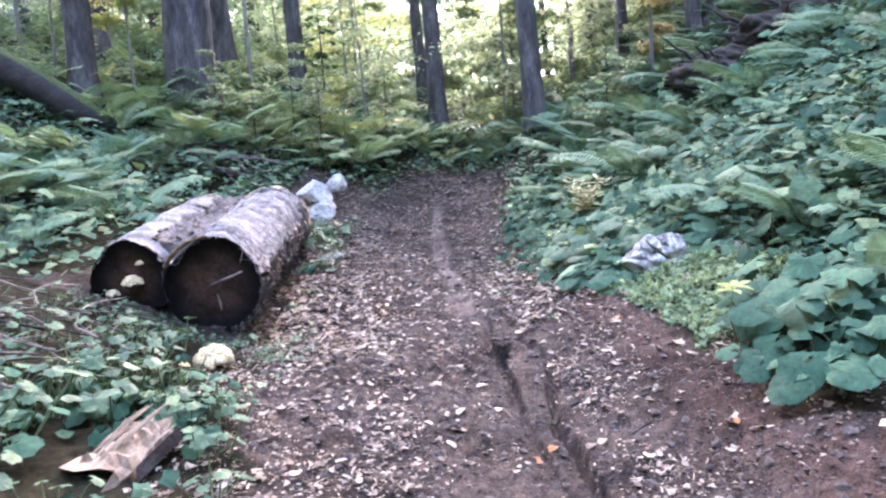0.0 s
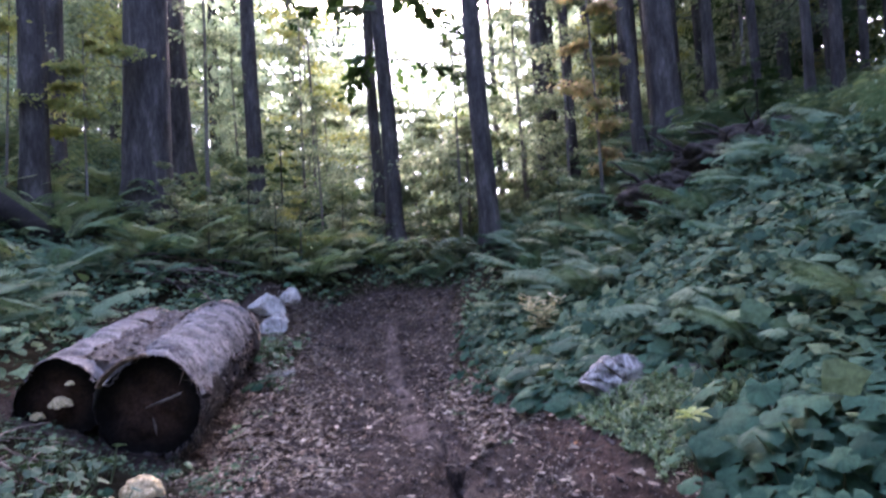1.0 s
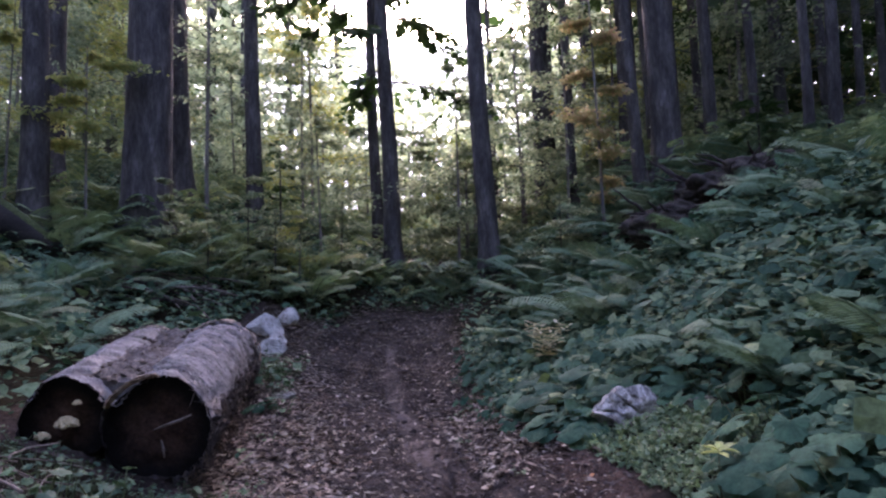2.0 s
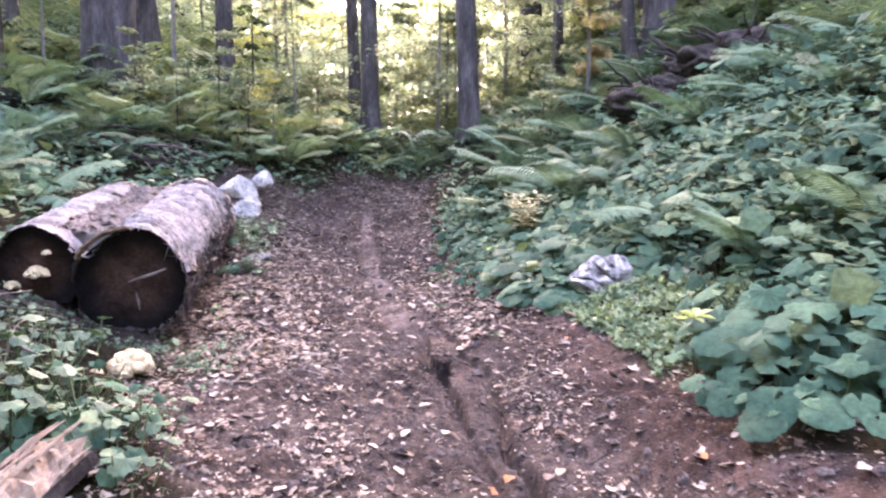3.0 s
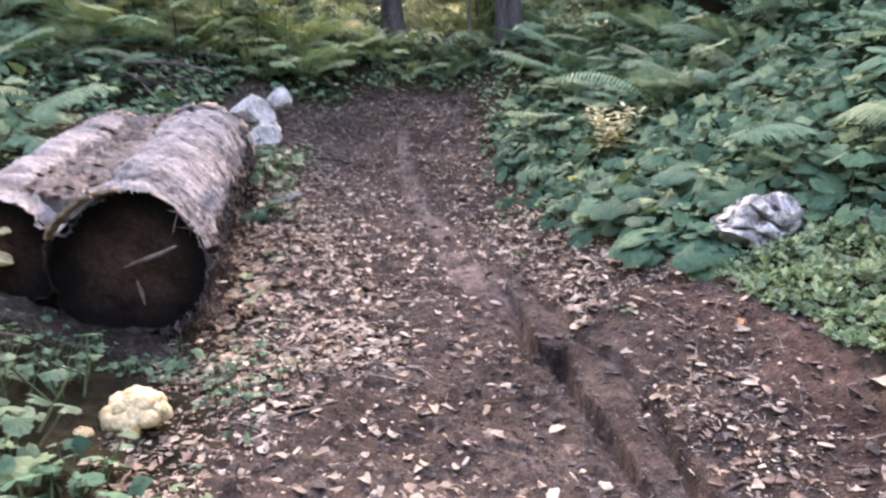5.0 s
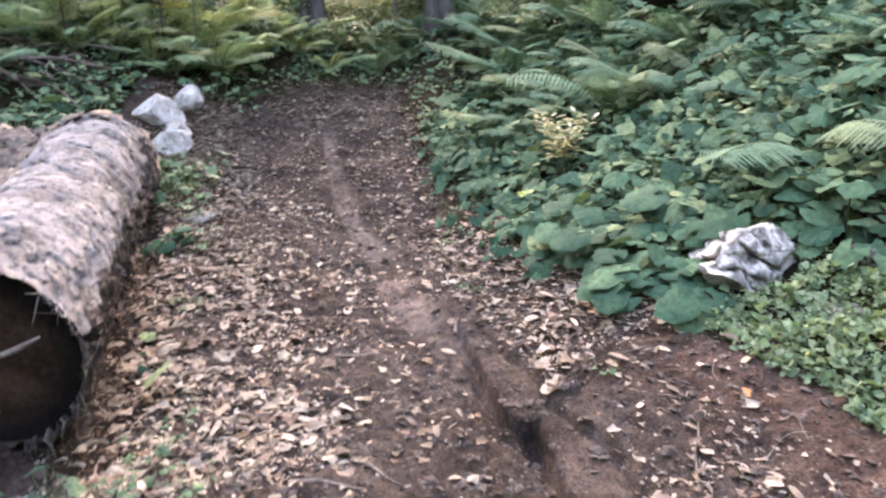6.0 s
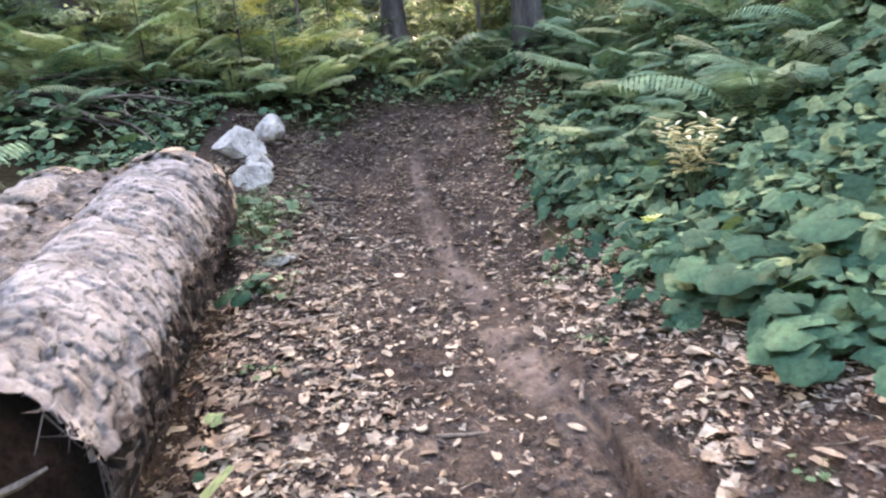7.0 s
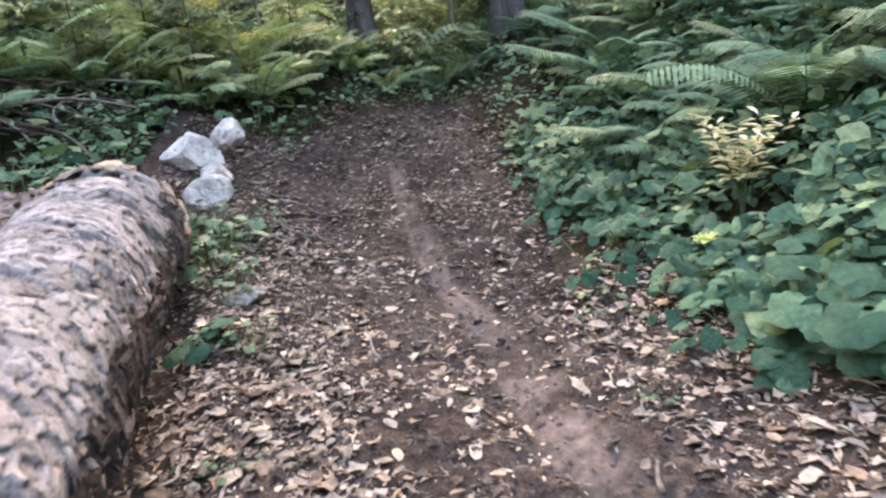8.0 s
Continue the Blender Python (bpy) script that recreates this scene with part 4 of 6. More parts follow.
HEAP = ((-2.74, 10.30, (0.18, 0.14, 0.17), 2, 0.3), (-2.78, 10.85, (0.15, 0.13, 0.16), 3, 1.0), (-3.06, 11.15, (0.28, 0.20, 0.22), 4, 0.2), (-2.85, 11.75, (0.19, 0.16, 0.20), 5, 2.0))
for x, y, size, seed, turn in HEAP:
    rock(x, y, size, seed, "pale grey weathered block in a heap past the log", ROCK_GREY, turn, 0.05, "pale rocks past the log", 5, 0.12)
rock(1.28, 5.76, (0.325, 0.2, 0.185), 26, "white and grey fissured limestone boulder among leaves", ROCK, 0.1, 0.04, "", 6)
rock(1.70, 5.40, (0.15, 0.1, 0.07), 7, "small mossy stone at the foot of the bank", ROCK_MOSS, 0.4, 0.03)
rock(1.36, 5.15, (0.13, 0.1, 0.055), 8, "small mossy stone at the foot of the bank", ROCK_MOSS, 1.4, 0.03)
rock(-2.16, 8.5, (0.15, 0.11, 0.06), 9, "flat mossy pale stone beside the log", ROCK_MOSS, 0.2, 0.03, "", 4, 0.3)


def lump(x, y, z, size, seed, name, label, category, mat=None):
    """A cream lump of knobs, like a bracket fungus fallen from the log."""
    r = np.random.default_rng(seed)
    root = empty(name, Matrix.Translation((x, y, z)), label, category)
    for k in range(24):
        a = k * 2.4
        d = size * 0.8 * math.sqrt(k / 24)
        ob = part("knob", blob("knob", (size * r.uniform(0.26, 0.4),) * 2 + (size * r.uniform(0.24, 0.36),), mat or FUNGUS, seed + k, 0.3, 3), root)
        ob.matrix_basis = Matrix.Translation((d * math.cos(a), d * math.sin(a), -0.01 + (0.75 * (1 - (d / size / 0.8) ** 2) + r.uniform(0, 0.06)) * size * 0.85))
    return root


lump(-1.84, 4.03, float(land(-1.84, 4.03)), 0.125, 11, "cream_fungus", "cream knobbly fungus lying beside the trail", "fungus")
lump(-1.96, 3.88, float(land(-1.96, 3.88)), 0.035, 12, "cream_fungus", "small cream fungus crumb on the litter", "fungus")
lump(-2.74, 4.80, 0.84, 0.075, 14, "cream_fungus", "cream bracket fungus on the rotten log end", "fungus")
lump(-2.9, 4.8, 0.77, 0.05, 16, "cream_fungus", "cream bracket fungus low on the rotten log end", "fungus")
lump(-2.68, 4.82, 0.99, 0.03, 15, "cream_fungus", "small cream bracket fungus on the rotten log end", "fungus")

# details of the log ends
def end_detail():
    m = Matrix.Translation((-2.06, 4.875, 0.83)) @ Matrix.Rotation(0.15, 4, "Z") @ Matrix.Rotation(-0.32, 4, "Y")
    V, F = tube([(-0.13, 0, 0), (-0.05, -0.012, 0.004), (0.05, -0.014, 0.0), (0.13, -0.004, 0.006)], [0.004, 0.010, 0.012, 0.005], 6)
    part("splinter", Pile().add(V, F).mesh("splinter", STICK), log_one, "pale splinter across the dark end", m)
    m = Matrix.Translation((-2.13, 4.875, 0.66)) @ Matrix.Rotation(1.4, 4, "Y")
    part("splinter", Pile().add(*tube([(-0.06, 0, 0), (0, -0.012, 0.01), (0.06, 0, 0)], [0.003, 0.01, 0.004], 6)).mesh("splinter", STICK), log_one, m=m)
    r = np.random.default_rng(31)
    for k in range(9):
        ang = -0.95 + 0.11 * k
        p, n, t = log_point(LOG_A, LOG_B, LOG_RA, LOG_RB, 0.0, ang, 0.012)
        side = t.cross(n)
        w, L = r.uniform(0.03, 0.05), r.uniform(0.05, 0.14)
        V, F = [], []
        for i, (f, o) in enumerate(((-0.35, 0.02), (0.4, 0.0), (1.0, 0.012))):
            for q in (-1, 0, 1):
                V.append(p + t * L * f + side * w * q * (1 if i < 2 else 0.6) + n * (o - 0.012 * abs(q)))
        V = [tuple(v) for v in V] + [tuple(v - n * 0.012) for v in V]
        for a in (0, 9):
            F += [(a, a + 1, a + 4, a + 3), (a + 1, a + 2, a + 5, a + 4), (a + 3, a + 4, a + 7, a + 6), (a + 4, a + 5, a + 8, a + 7)]
        F += [(0, 1, 10, 9), (1, 2, 11, 10), (0, 3, 12, 9), (3, 6, 15, 12), (2, 5, 14, 11), (5, 8, 17, 14)]
        part("torn_bark", mesh_of("torn_bark", V, F, SPLIT_WOOD), log_one, "pale torn bark lip")
    for k in range(150):
        s, ang = r.uniform(0.0, 0.95), r.uniform(1.35, 2.2)
        p, n, t = log_point(LOG_A, LOG_B, LOG_RA, LOG_RB, s, ang, 0.0)
        V, F = PLATES[k % 8]
        q = t.cross(n)
        nn = (n + q * r.normal(-0.2, 0.5) + t * r.normal(0, 0.4)).normalized()
        q = t.cross(nn).normalized()
        R = np.array([q, nn.cross(q), nn]).T
        size = r.uniform(0.018, 0.04)
        part("bark_flake", mesh_of("bark_flake", (V * (0.6, 1.5, 0.3) * size) @ R.T + np.array(p + n * r.uniform(0.005, 0.03)), F, BARK_BED), log_one)
    for k in range(46):
        ang = r.uniform(0.7, 2.9)
        p, n, t = log_point(LOG_A, LOG_B, LOG_RA, LOG_RB, 0.0, ang, -0.02)
        q = t.cross(n)
        P = [p + t * 0.03, p - t * r.uniform(0.0, 0.03) + n * 0.01 + q * r.normal(0, 0.02), p - t * r.uniform(0.0, 0.05) + n * r.uniform(-0.03, 0.05) + q * r.normal(0, 0.05) - Vector((0, 0, r.uniform(0.02, 0.09)))]
        part("bark_fibre", Pile().add(*tube(P, [0.005, 0.004, 0.001], 4)).mesh("bark_fibre", DARK_STICK if k % 4 else STICK), log_one)
    for k in range(64):
        s, ang = r.uniform(0.95, 1.01), r.uniform(-1.2, 1.9)
        p, n, t = log_point(LOG_A, LOG_B, LOG_RA, LOG_RB, s, ang, 0.0) if k % 2 else log_point(LOG2_A, LOG2_B, LOG2_RA, LOG2_RB, s, ang, 0.0)
        V, F = PLATES[k % 8]
        q = t.cross(n)
        R = np.array([q, t, n]).T
        size = r.uniform(0.035, 0.085)
        part("torn_bark", mesh_of("torn_bark", (V * (1, 1.4, 0.5) * size) @ R.T + np.array(p + n * 0.02 + t * 0.02), F, STICK if k % 5 < 3 else SPLIT_WOOD), log_one if k % 2 else log_two)


end_detail()

# ---- plants ----
def fern_frond(length, width, seed, mat):
    """One arching frond: midrib and toothed pinnae in pairs."""
    r = np.random.default_rng(600 + seed)
    p = Pile()
    n = 25
    s = np.linspace(0, 1, 12)
    elev = np.interp(s, [0, 0.35, 1], [r.uniform(1.1, 1.3), r.uniform(0.6, 0.9), r.uniform(-0.35, 0.25)])
    step = length / 11
    py = np.concatenate([[0], np.cumsum(np.cos(elev[:-1]) * step)])
    pz = np.concatenate([[0], np.cumsum(np.sin(elev[:-1]) * step)])
    bend = 0.06 * length * r.normal() * s**2
    mid = np.stack([bend, py, pz], -1)
    p.add(*tube(mid[::2], np.linspace(0.006, 0.0015, 6), 3), 1)
    for k in range(n):
        f = 0.2 + 0.79 * k / (n - 1)
        base = np.array([np.interp(f, s, mid[:, c]) for c in range(3)])
        e = float(np.interp(f, s, elev))
        along = np.array([0, math.cos(e), math.sin(e)])
        up = np.array([0, -math.sin(e), math.cos(e)])
        L = width * (math.sin(math.pi * min(1, (0.12 + 0.9 * (1 - f)) ** 0.8)) ** 0.8 if f > 0.25 else 0.7) * r.uniform(0.75, 1.12)
        L = max(L, 0.012)
        for side in (-1, 1):
            d = np.array([side, 0, 0]) * 0.92 + along * 0.36 - up * 0.22
            d /= np.linalg.norm(d)
            q = np.cross(up, d)
            q /= np.linalg.norm(q)
            V, F = [base], [(0, 1, 2)]
            for i, wide in ((0.18, 1.0), (0.4, 0.62), (0.62, 0.8), (0.82, 0.4)):
                c = base + d * L * i - up * 0.14 * L * i * i
                w = (0.062 * L * (1 - 0.55 * i) + 0.002) * wide
                V += [c + q * w + d * 0.06 * L - up * 0.12 * w, c - q * w + d * 0.06 * L - up * 0.12 * w]
            V.append(base + d * L - up * 0.14 * L)
            for o in (1, 3, 5):
                F += [(o, o + 1, o + 3), (o, o + 3, o + 2)]
            F.append((7, 8, 9))
            p.add(V, F)
    return p.mesh("frond", [mat, STALK])


FROND_SIZES = [(0.68, 0.18), (0.78, 0.21), (0.6, 0.17), (0.86, 0.22), (0.52, 0.15)]
FRONDS = [fern_frond(L, W, i, FERN) for i, (L, W) in enumerate(FROND_SIZES)]
FRONDS_PALE = [fern_frond(L, W, 9 + i, FERN_LIT) for i, (L, W) in enumerate(FROND_SIZES)]


def fern(seed, fronds, label):
    r = np.random.default_rng(700 + seed)
    root = empty("fern", Matrix.Identity(4), label, "fern", "ferns on the banks")
    n = int(r.integers(7, 10))
    for k in range(n):
        yaw = 2 * math.pi * k / n + r.normal(0, 0.2)
        m = Matrix.Rotation(yaw, 4, "Z") @ Matrix.Translation((0, 0.02, 0)) @ Matrix.Rotation(r.uniform(-0.35, 0.15), 4, "X") @ Matrix.Scale(r.uniform(0.8, 1.15), 4)
        part("frond", fronds[int(r.integers(5))], root, m=m)
    return root


def round_leaf(size, stalk, seed):
    """A butterbur leaf: round, notched at the stalk, dished and wavy, on its stalk."""
    r = np.random.default_rng(800 + seed)
    k = 23
    a = np.linspace(-2.85, 2.85, k)
    p = Pile()
    wav = r.uniform(0, 6.28)
    rim = size * (0.97 + 0.06 * np.cos(a * 3 + wav) + 0.05 * np.cos(a * 7 + 2 * wav) + 0.04 * np.cos(np.arange(k) * np.pi)) * (1 - 0.06 * np.abs(a) / 2.85)
    outer = np.stack([rim * np.sin(a), rim * np.cos(a) + 0.15 * size, 0.05 * size * np.cos(3 * a + wav) + 0.02 * size * np.cos(np.arange(k) * np.pi) - 0.09 * size], -1)
    inner = outer * np.array([0.55, 0.55, 0.3]) + np.array([0, 0, 0.03 * size])
    inner[:, 2] += 0.022 * size * np.cos(np.arange(k) * np.pi)
    V = np.concatenate([outer, inner, [[0, 0, 0]]])
    V[:, 2] += stalk
    F = [(i, k + i, k + i + 1) for i in range(k - 1)] + [(i, k + i + 1, i + 1) for i in range(k - 1)] + [(k + i, 2 * k, k + i + 1) for i in range(k - 1)]
    p.add(V, F)
    off = r.normal(0, 0.03, 2)
    p.add(*tube([(off[0] - 0.02, off[1] - 0.05, 0), (off[0] * 0.6, -0.02, stalk * 0.6), (0, 0, stalk)], [0.006, 0.005, 0.003], 4), 1)
    return p.mesh("leaf", [BROAD, STALK], True)


ROUND = [round_leaf(s, h, i) for i, (s, h) in enumerate([(0.11, 0.2), (0.13, 0.16), (0.09, 0.25), (0.10, 0.12), (0.075, 0.18), (0.12, 0.23)])]


def butterbur(seed):
    r = np.random.default_rng(900 + seed)
    root = empty("butterbur_plant", Matrix.Identity(4), "butterbur clump with broad round green leaves", "plant", "butterbur clumps")
    for k in range(7):
        yaw = 2.4 * k + r.normal(0, 0.3)
        d = 0.05 + 0.16 * math.sqrt(k / 7)
        m = Matrix.Translation((d * math.sin(-yaw), d * math.cos(yaw), 0)) @ Matrix.Rotation(yaw, 4, "Z") @ Matrix.Rotation(-r.uniform(0.1, 0.45), 4, "X") @ Matrix.Scale(r.uniform(0.75, 1.15), 4)
        part("leaf", ROUND[int(r.integers(6))], root, m=m)
    return root


def lobed_leaf(size, stalk, seed, mat, lobes=5, rows=1):
    """A lobed, toothed leaf on a stalk."""
    r = np.random.default_rng(1000 + seed)
    k = lobes * 4 + 1
    a = np.linspace(-2.5, 2.5, k)
    rad = size * (0.72 + 0.3 * np.abs(np.cos(a * lobes / 5 * 0.9 * math.pi / 2.5)) + 0.06 * np.cos(np.arange(k) * math.pi)) * (1 - 0.12 * np.abs(a) / 2.5)
    rim = np.stack([rad * np.sin(a), rad * np.cos(a) + size * 0.1, -0.25 * rad**2 / size + 0.05 * size * np.cos(3 * a)], -1)
    V = np.concatenate([rim, [[0, 0, 0.0]]])
    V[:, 2] += stalk
    p = Pile().add(V, [(i, k, i + 1) for i in range(k - 1)])
    p.add(*tube([(0, -0.03, 0), (0, -0.01, stalk * 0.6), (0, 0, stalk)], [0.004, 0.0035, 0.0025], 4), 1)
    return p.mesh("leaf", [mat, STALK])


LOBED = [lobed_leaf(s, h, i, HERB, l) for i, (s, h, l) in enumerate([(0.042, 0.11, 5), (0.036, 0.15, 3), (0.05, 0.09, 5), (0.04, 0.07, 3), (0.034, 0.17, 5)])]
LOBED_DARK = [lobed_leaf(s, h, i + 9, BROAD, l) for i, (s, h, l) in enumerate([(0.07, 0.13, 5), (0.06, 0.18, 5), (0.08, 0.11, 5), (0.055, 0.22, 3)])]


def herb(seed, leaves, name, label, group, n=9, spread=0.14):
    r = np.random.default_rng(1100 + seed)
    root = empty(name, Matrix.Identity(4), label, "plant", group)
    for k in range(n):
        yaw = 2.4 * k + r.normal(0, 0.3)
        d = spread * math.sqrt((k + 0.5) / n)
        m = Matrix.Translation((d * math.sin(-yaw), d * math.cos(yaw), 0)) @ Matrix.Rotation(yaw, 4, "Z") @ Matrix.Rotation(-r.uniform(0.05, 0.6), 4, "X") @ Matrix.Scale(r.uniform(0.75, 1.25), 4)
        part("leaf", leaves[int(r.integers(len(leaves)))], root, m=m)
    return root


def plant_out(kinds, spots, group_scale=(0.85, 1.2), sink=0.01, lean=(0.0, 0.0)):
    """Sets the first of each kind on a spot and copies for the rest; lean tilts them towards the open trail."""
    r = np.random.default_rng(len(spots) + 17)
    for k, (x, y, s) in enumerate(spots):
        src = kinds[k % len(kinds)]
        m = Matrix.Translation(at(x, y, -sink)) @ Matrix.Rotation(lean[0] + r.normal(0, 0.08), 4, "X") @ Matrix.Rotation(lean[1] + r.normal(0, 0.08), 4, "Y") @ Matrix.Rotation(r.uniform(0, 6.28), 4, "Z")
        z = s * r.uniform(*group_scale)
        if k < len(kinds):
            src.matrix_basis = m @ Matrix.Scale(z, 4)
        else:
            ob = copy_thing(src, m)
            ob.scale = (z, z, z)


def spots_in(r, n, test, box, gap, size=(1, 1)):
    out = []
    for _ in range(n * 60):
        x, y = r.uniform(box[0], box[1]), r.uniform(box[2], box[3])
        if test(x, y) and all((x - a) ** 2 + (y - b) ** 2 > gap * gap for a, b, _ in out):
            out.append((x, y, r.uniform(*size)))
            if len(out) == n:
                break
    return out


def right_of(x, y):
    return x - float(np.interp(y, *EDGE_R))


def left_of(x, y):
    return float(np.interp(y, *EDGE_L)) - x


def clear(x, y, gap=0.0, tall=False):
    """Off the logs, rocks and the heap of rocks."""
    for A, B, ra in ((LOG_A, LOG_B, 0.47), (LOG2_A, LOG2_B, 0.4)):
        if A[1] - 0.1 < y < B[1] + 0.1:
            s = (y - A[1]) / (B[1] - A[1])
            if abs(x - (A[0] + (B[0] - A[0]) * s)) < ra + gap:
                return False
    if -8.4 < x < -6.5 and 9.8 < y < 11.6:
        return False
    if tall and 2.8 < x < 5.4 and 9.0 < y < 11.4:
        return False
    if 2.5 < x < 5.6 and 9.9 < y < 11.5:
        return False
    return math.hypot(x - 1.22, y - 5.6) > 0.5 and math.hypot(x - 0.93, y - 8.05) > (1.05 if tall else 0.22) and math.hypot(x + 1.83, y - 4.0) > 0.3 and not (-3.2 < x < -2.2 and 9.9 < y < 12.1)


_r = np.random.default_rng(12)
FERNS = [fern(i, FRONDS, "green lady fern with arching feathery fronds") for i in range(5)]
PALE_FERNS = [fern(i + 5, FRONDS_PALE, "yellowing lady fern in lit tones with arching feathery fronds") for i in range(3)]
fern_spots = [(1.15, 9.6, 1.0), (1.6, 9.55, 1.2), (2.15, 8.9, 1.2), (1.7, 10.4, 1.0), (1.5, 10.05, 1.1)]
fern_spots += spots_in(_r, 82, lambda x, y: right_of(x, y) > (1.3 if y > 10 else 0.8) and clear(x, y, 0, True) and y > 8.3 - 0.25 * max(0, x - 2), (0.1, 6.0, 6.5, 14.5), 0.42, (1.0, 1.5))
fern_spots += spots_in(_r, 9, lambda x, y: True, (2.0, 4.5, 4.2, 7.5), 0.8, (0.9, 1.2))
fern_spots += spots_in(_r, 92, lambda x, y: left_of(x, y) > 0.5 and clear(x, y, 0.25) and (x < -3.7 or y > 9.6) and not (x > -4.3 and 8.4 < y < 12.3), (-8.5, -1.0, 4.2, 15.5), 0.45, (0.9, 1.4))
fern_spots += spots_in(_r, 14, lambda x, y: y > 14, (-2.6, 1.0, 14, 16), 0.5, (0.8, 1.1))
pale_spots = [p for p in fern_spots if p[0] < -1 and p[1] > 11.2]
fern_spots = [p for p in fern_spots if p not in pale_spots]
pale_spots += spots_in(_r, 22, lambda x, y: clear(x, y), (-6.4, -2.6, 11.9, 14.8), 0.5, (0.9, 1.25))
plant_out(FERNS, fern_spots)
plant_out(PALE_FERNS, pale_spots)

BURS = [butterbur(i) for i in range(4)]
bur_spots = [(1.36, 3.12, 0.8), (1.28, 3.4, 0.75), (1.25, 3.7, 0.75), (1.5, 3.3, 0.9), (1.52, 3.6, 0.9), (1.6, 3.05, 0.85), (1.7, 3.4, 0.95), (1.75, 3.75, 0.9), (1.5, 3.9, 0.8), (1.9, 3.2, 0.95), (1.95, 3.6, 1.0), (1.85, 4.0, 0.9), (2.15, 3.4, 1.0), (2.1, 3.9, 1.0), (2.3, 3.7, 1.0), (0.78, 6.3, 0.9), (0.8, 6.65, 1.0), (0.98, 6.2, 0.9), (0.68, 6.85, 0.9), (0.85, 7.1, 1.0), (1.3, 6.4, 1.0), (1.5, 6.05, 1.0), (0.45, 7.5, 0.8)]
bur_spots += [(0.82, 5.85, 0.75), (0.98, 5.98, 0.8), (0.7, 6.05, 0.7)]
bur_spots += spots_in(_r, 80, lambda x, y: 0.32 < right_of(x, y) and clear(x, y) and not (4.2 < y < 5.6 and x < 1.9) and y < 8.3, (0.3, 4.2, 2.4, 8.3), 0.27, (0.55, 0.95))
plant_out(BURS, bur_spots, lean=(0.32, -0.25))
BIG_ROUND = [round_leaf(s, h, i + 30) for i, (s, h) in enumerate([(0.15, 0.13), (0.14, 0.16), (0.16, 0.10)])]
ROUND, _keep = BIG_ROUND * 2, ROUND
LARGE = [butterbur(50), butterbur(51)]
ROUND = _keep
for ob in LARGE:
    tagged(ob, "butterbur clump with very large low round leaves beside a boulder", "plant", "butterbur clumps")
plant_out(LARGE, [(0.87, 5.62, 0.8), (0.42, 6.73, 0.5), (0.74, 5.82, 0.8), (1.62, 6.1, 0.8), (-2.2, 7.75, 0.5), (0.55, 7.0, 0.75), (0.75, 7.1, 0.85), (0.95, 6.75, 0.8), (0.6, 7.5, 0.7), (0.4, 9.1, 0.7), (0.25, 9.6, 0.6), (0.35, 10.3, 0.7)], lean=(0.25, -0.2))

DARK_HERBS = [herb(i, LOBED_DARK, "bank_herb", "leafy green herb on the bank", "bank herbs", 9, 0.18) for i in range(4)]
spots = spots_in(_r, 150, lambda x, y: right_of(x, y) > 0.24 and clear(x, y) and not (4.2 < y < 5.5 and x < 1.7), (0.1, 4.6, 2.6, 10.5), 0.19, (0.9, 1.6))
spots += spots_in(_r, 12, lambda x, y: 0.0 < right_of(x, y) < 0.35 and math.hypot(x - 0.93, y - 8.05) > 0.15, (-0.2, 1.0, 6.9, 10.5), 0.13, (0.8, 1.1))
plant_out(DARK_HERBS, spots, lean=(0.25, -0.2))
LOW_HERBS = [herb(i + 20, LOBED, "low_herb", "low bright green herb at the trail's edge", "low herbs", 8, 0.12) for i in range(4)]
spots = [(-2.05, 4.35, 0.55), (-1.9, 4.42, 0.55), (-2.2, 4.25, 0.6), (-1.68, 4.75, 0.5), (-1.62, 5.1, 0.45), (-2.4, 4.2, 0.6), (-2.1, 3.5, 1.0), (-1.62, 3.08, 1.0), (-2.05, 3.2, 1.1), (-1.85, 3.05, 1.1), (-1.5, 2.95, 0.9), (-2.25, 2.9, 1.1)]
spots += spots_in(_r, 84, lambda x, y: left_of(x, y) > 0.0 and (x > -2.2 or y < 2.7 or _r.random() < 0.2) and clear(x, y, 0.02) and math.hypot(x + 1.65, y - 2.6) > 0.36 and math.hypot(x + 1.75, y - 3.9) > 0.32, (-3.9, -1.1, 1.9, 4.2), 0.15, (0.7, 1.3))
spots += spots_in(_r, 34, lambda x, y: clear(x, y, 0.0) and y < 4.85 and (y < 4.7 or x > -1.75) and math.hypot(x + 1.83, y - 4.12) > 0.2, (-3.1, -1.42, 4.05, 5.0), 0.13, (0.4, 0.62))
spots += [(-1.86, 4.62, 0.6), (-1.72, 4.6, 0.6), (-1.62, 5.38, 0.5), (-1.66, 5.0, 0.6), (-2.0, 4.5, 0.5), (-2.3, 4.45, 0.5), (-2.6, 4.4, 0.55), (-2.85, 4.4, 0.6), (-2.45, 4.3, 0.6), (-1.6, 4.45, 0.5), (-1.98, 6.6, 0.4)]
spots += spots_in(_r, 16, lambda x, y: -0.15 < left_of(x, y) < 0.35 and clear(x, y, 0.03), (-2.7, -1.9, 8.5, 10.0), 0.13, (0.9, 1.5)) + [(-2.0, 7.75, 0.9), (-2.08, 7.9, 0.8), (-1.84, 6.6, 0.5)]
spots += [(0.0, 8.25, 0.7), (0.1, 8.42, 0.8), (-0.08, 7.95, 0.6), (-0.1, 7.05, 0.5), (-0.02, 6.95, 0.45), (0.32, 5.35, 0.4), (0.12, 8.05, 0.6)]
spots += spots_in(_r, 20, lambda x, y: True, (-1.6, 0.3, 13.4, 15.0), 0.25, (0.9, 1.6))
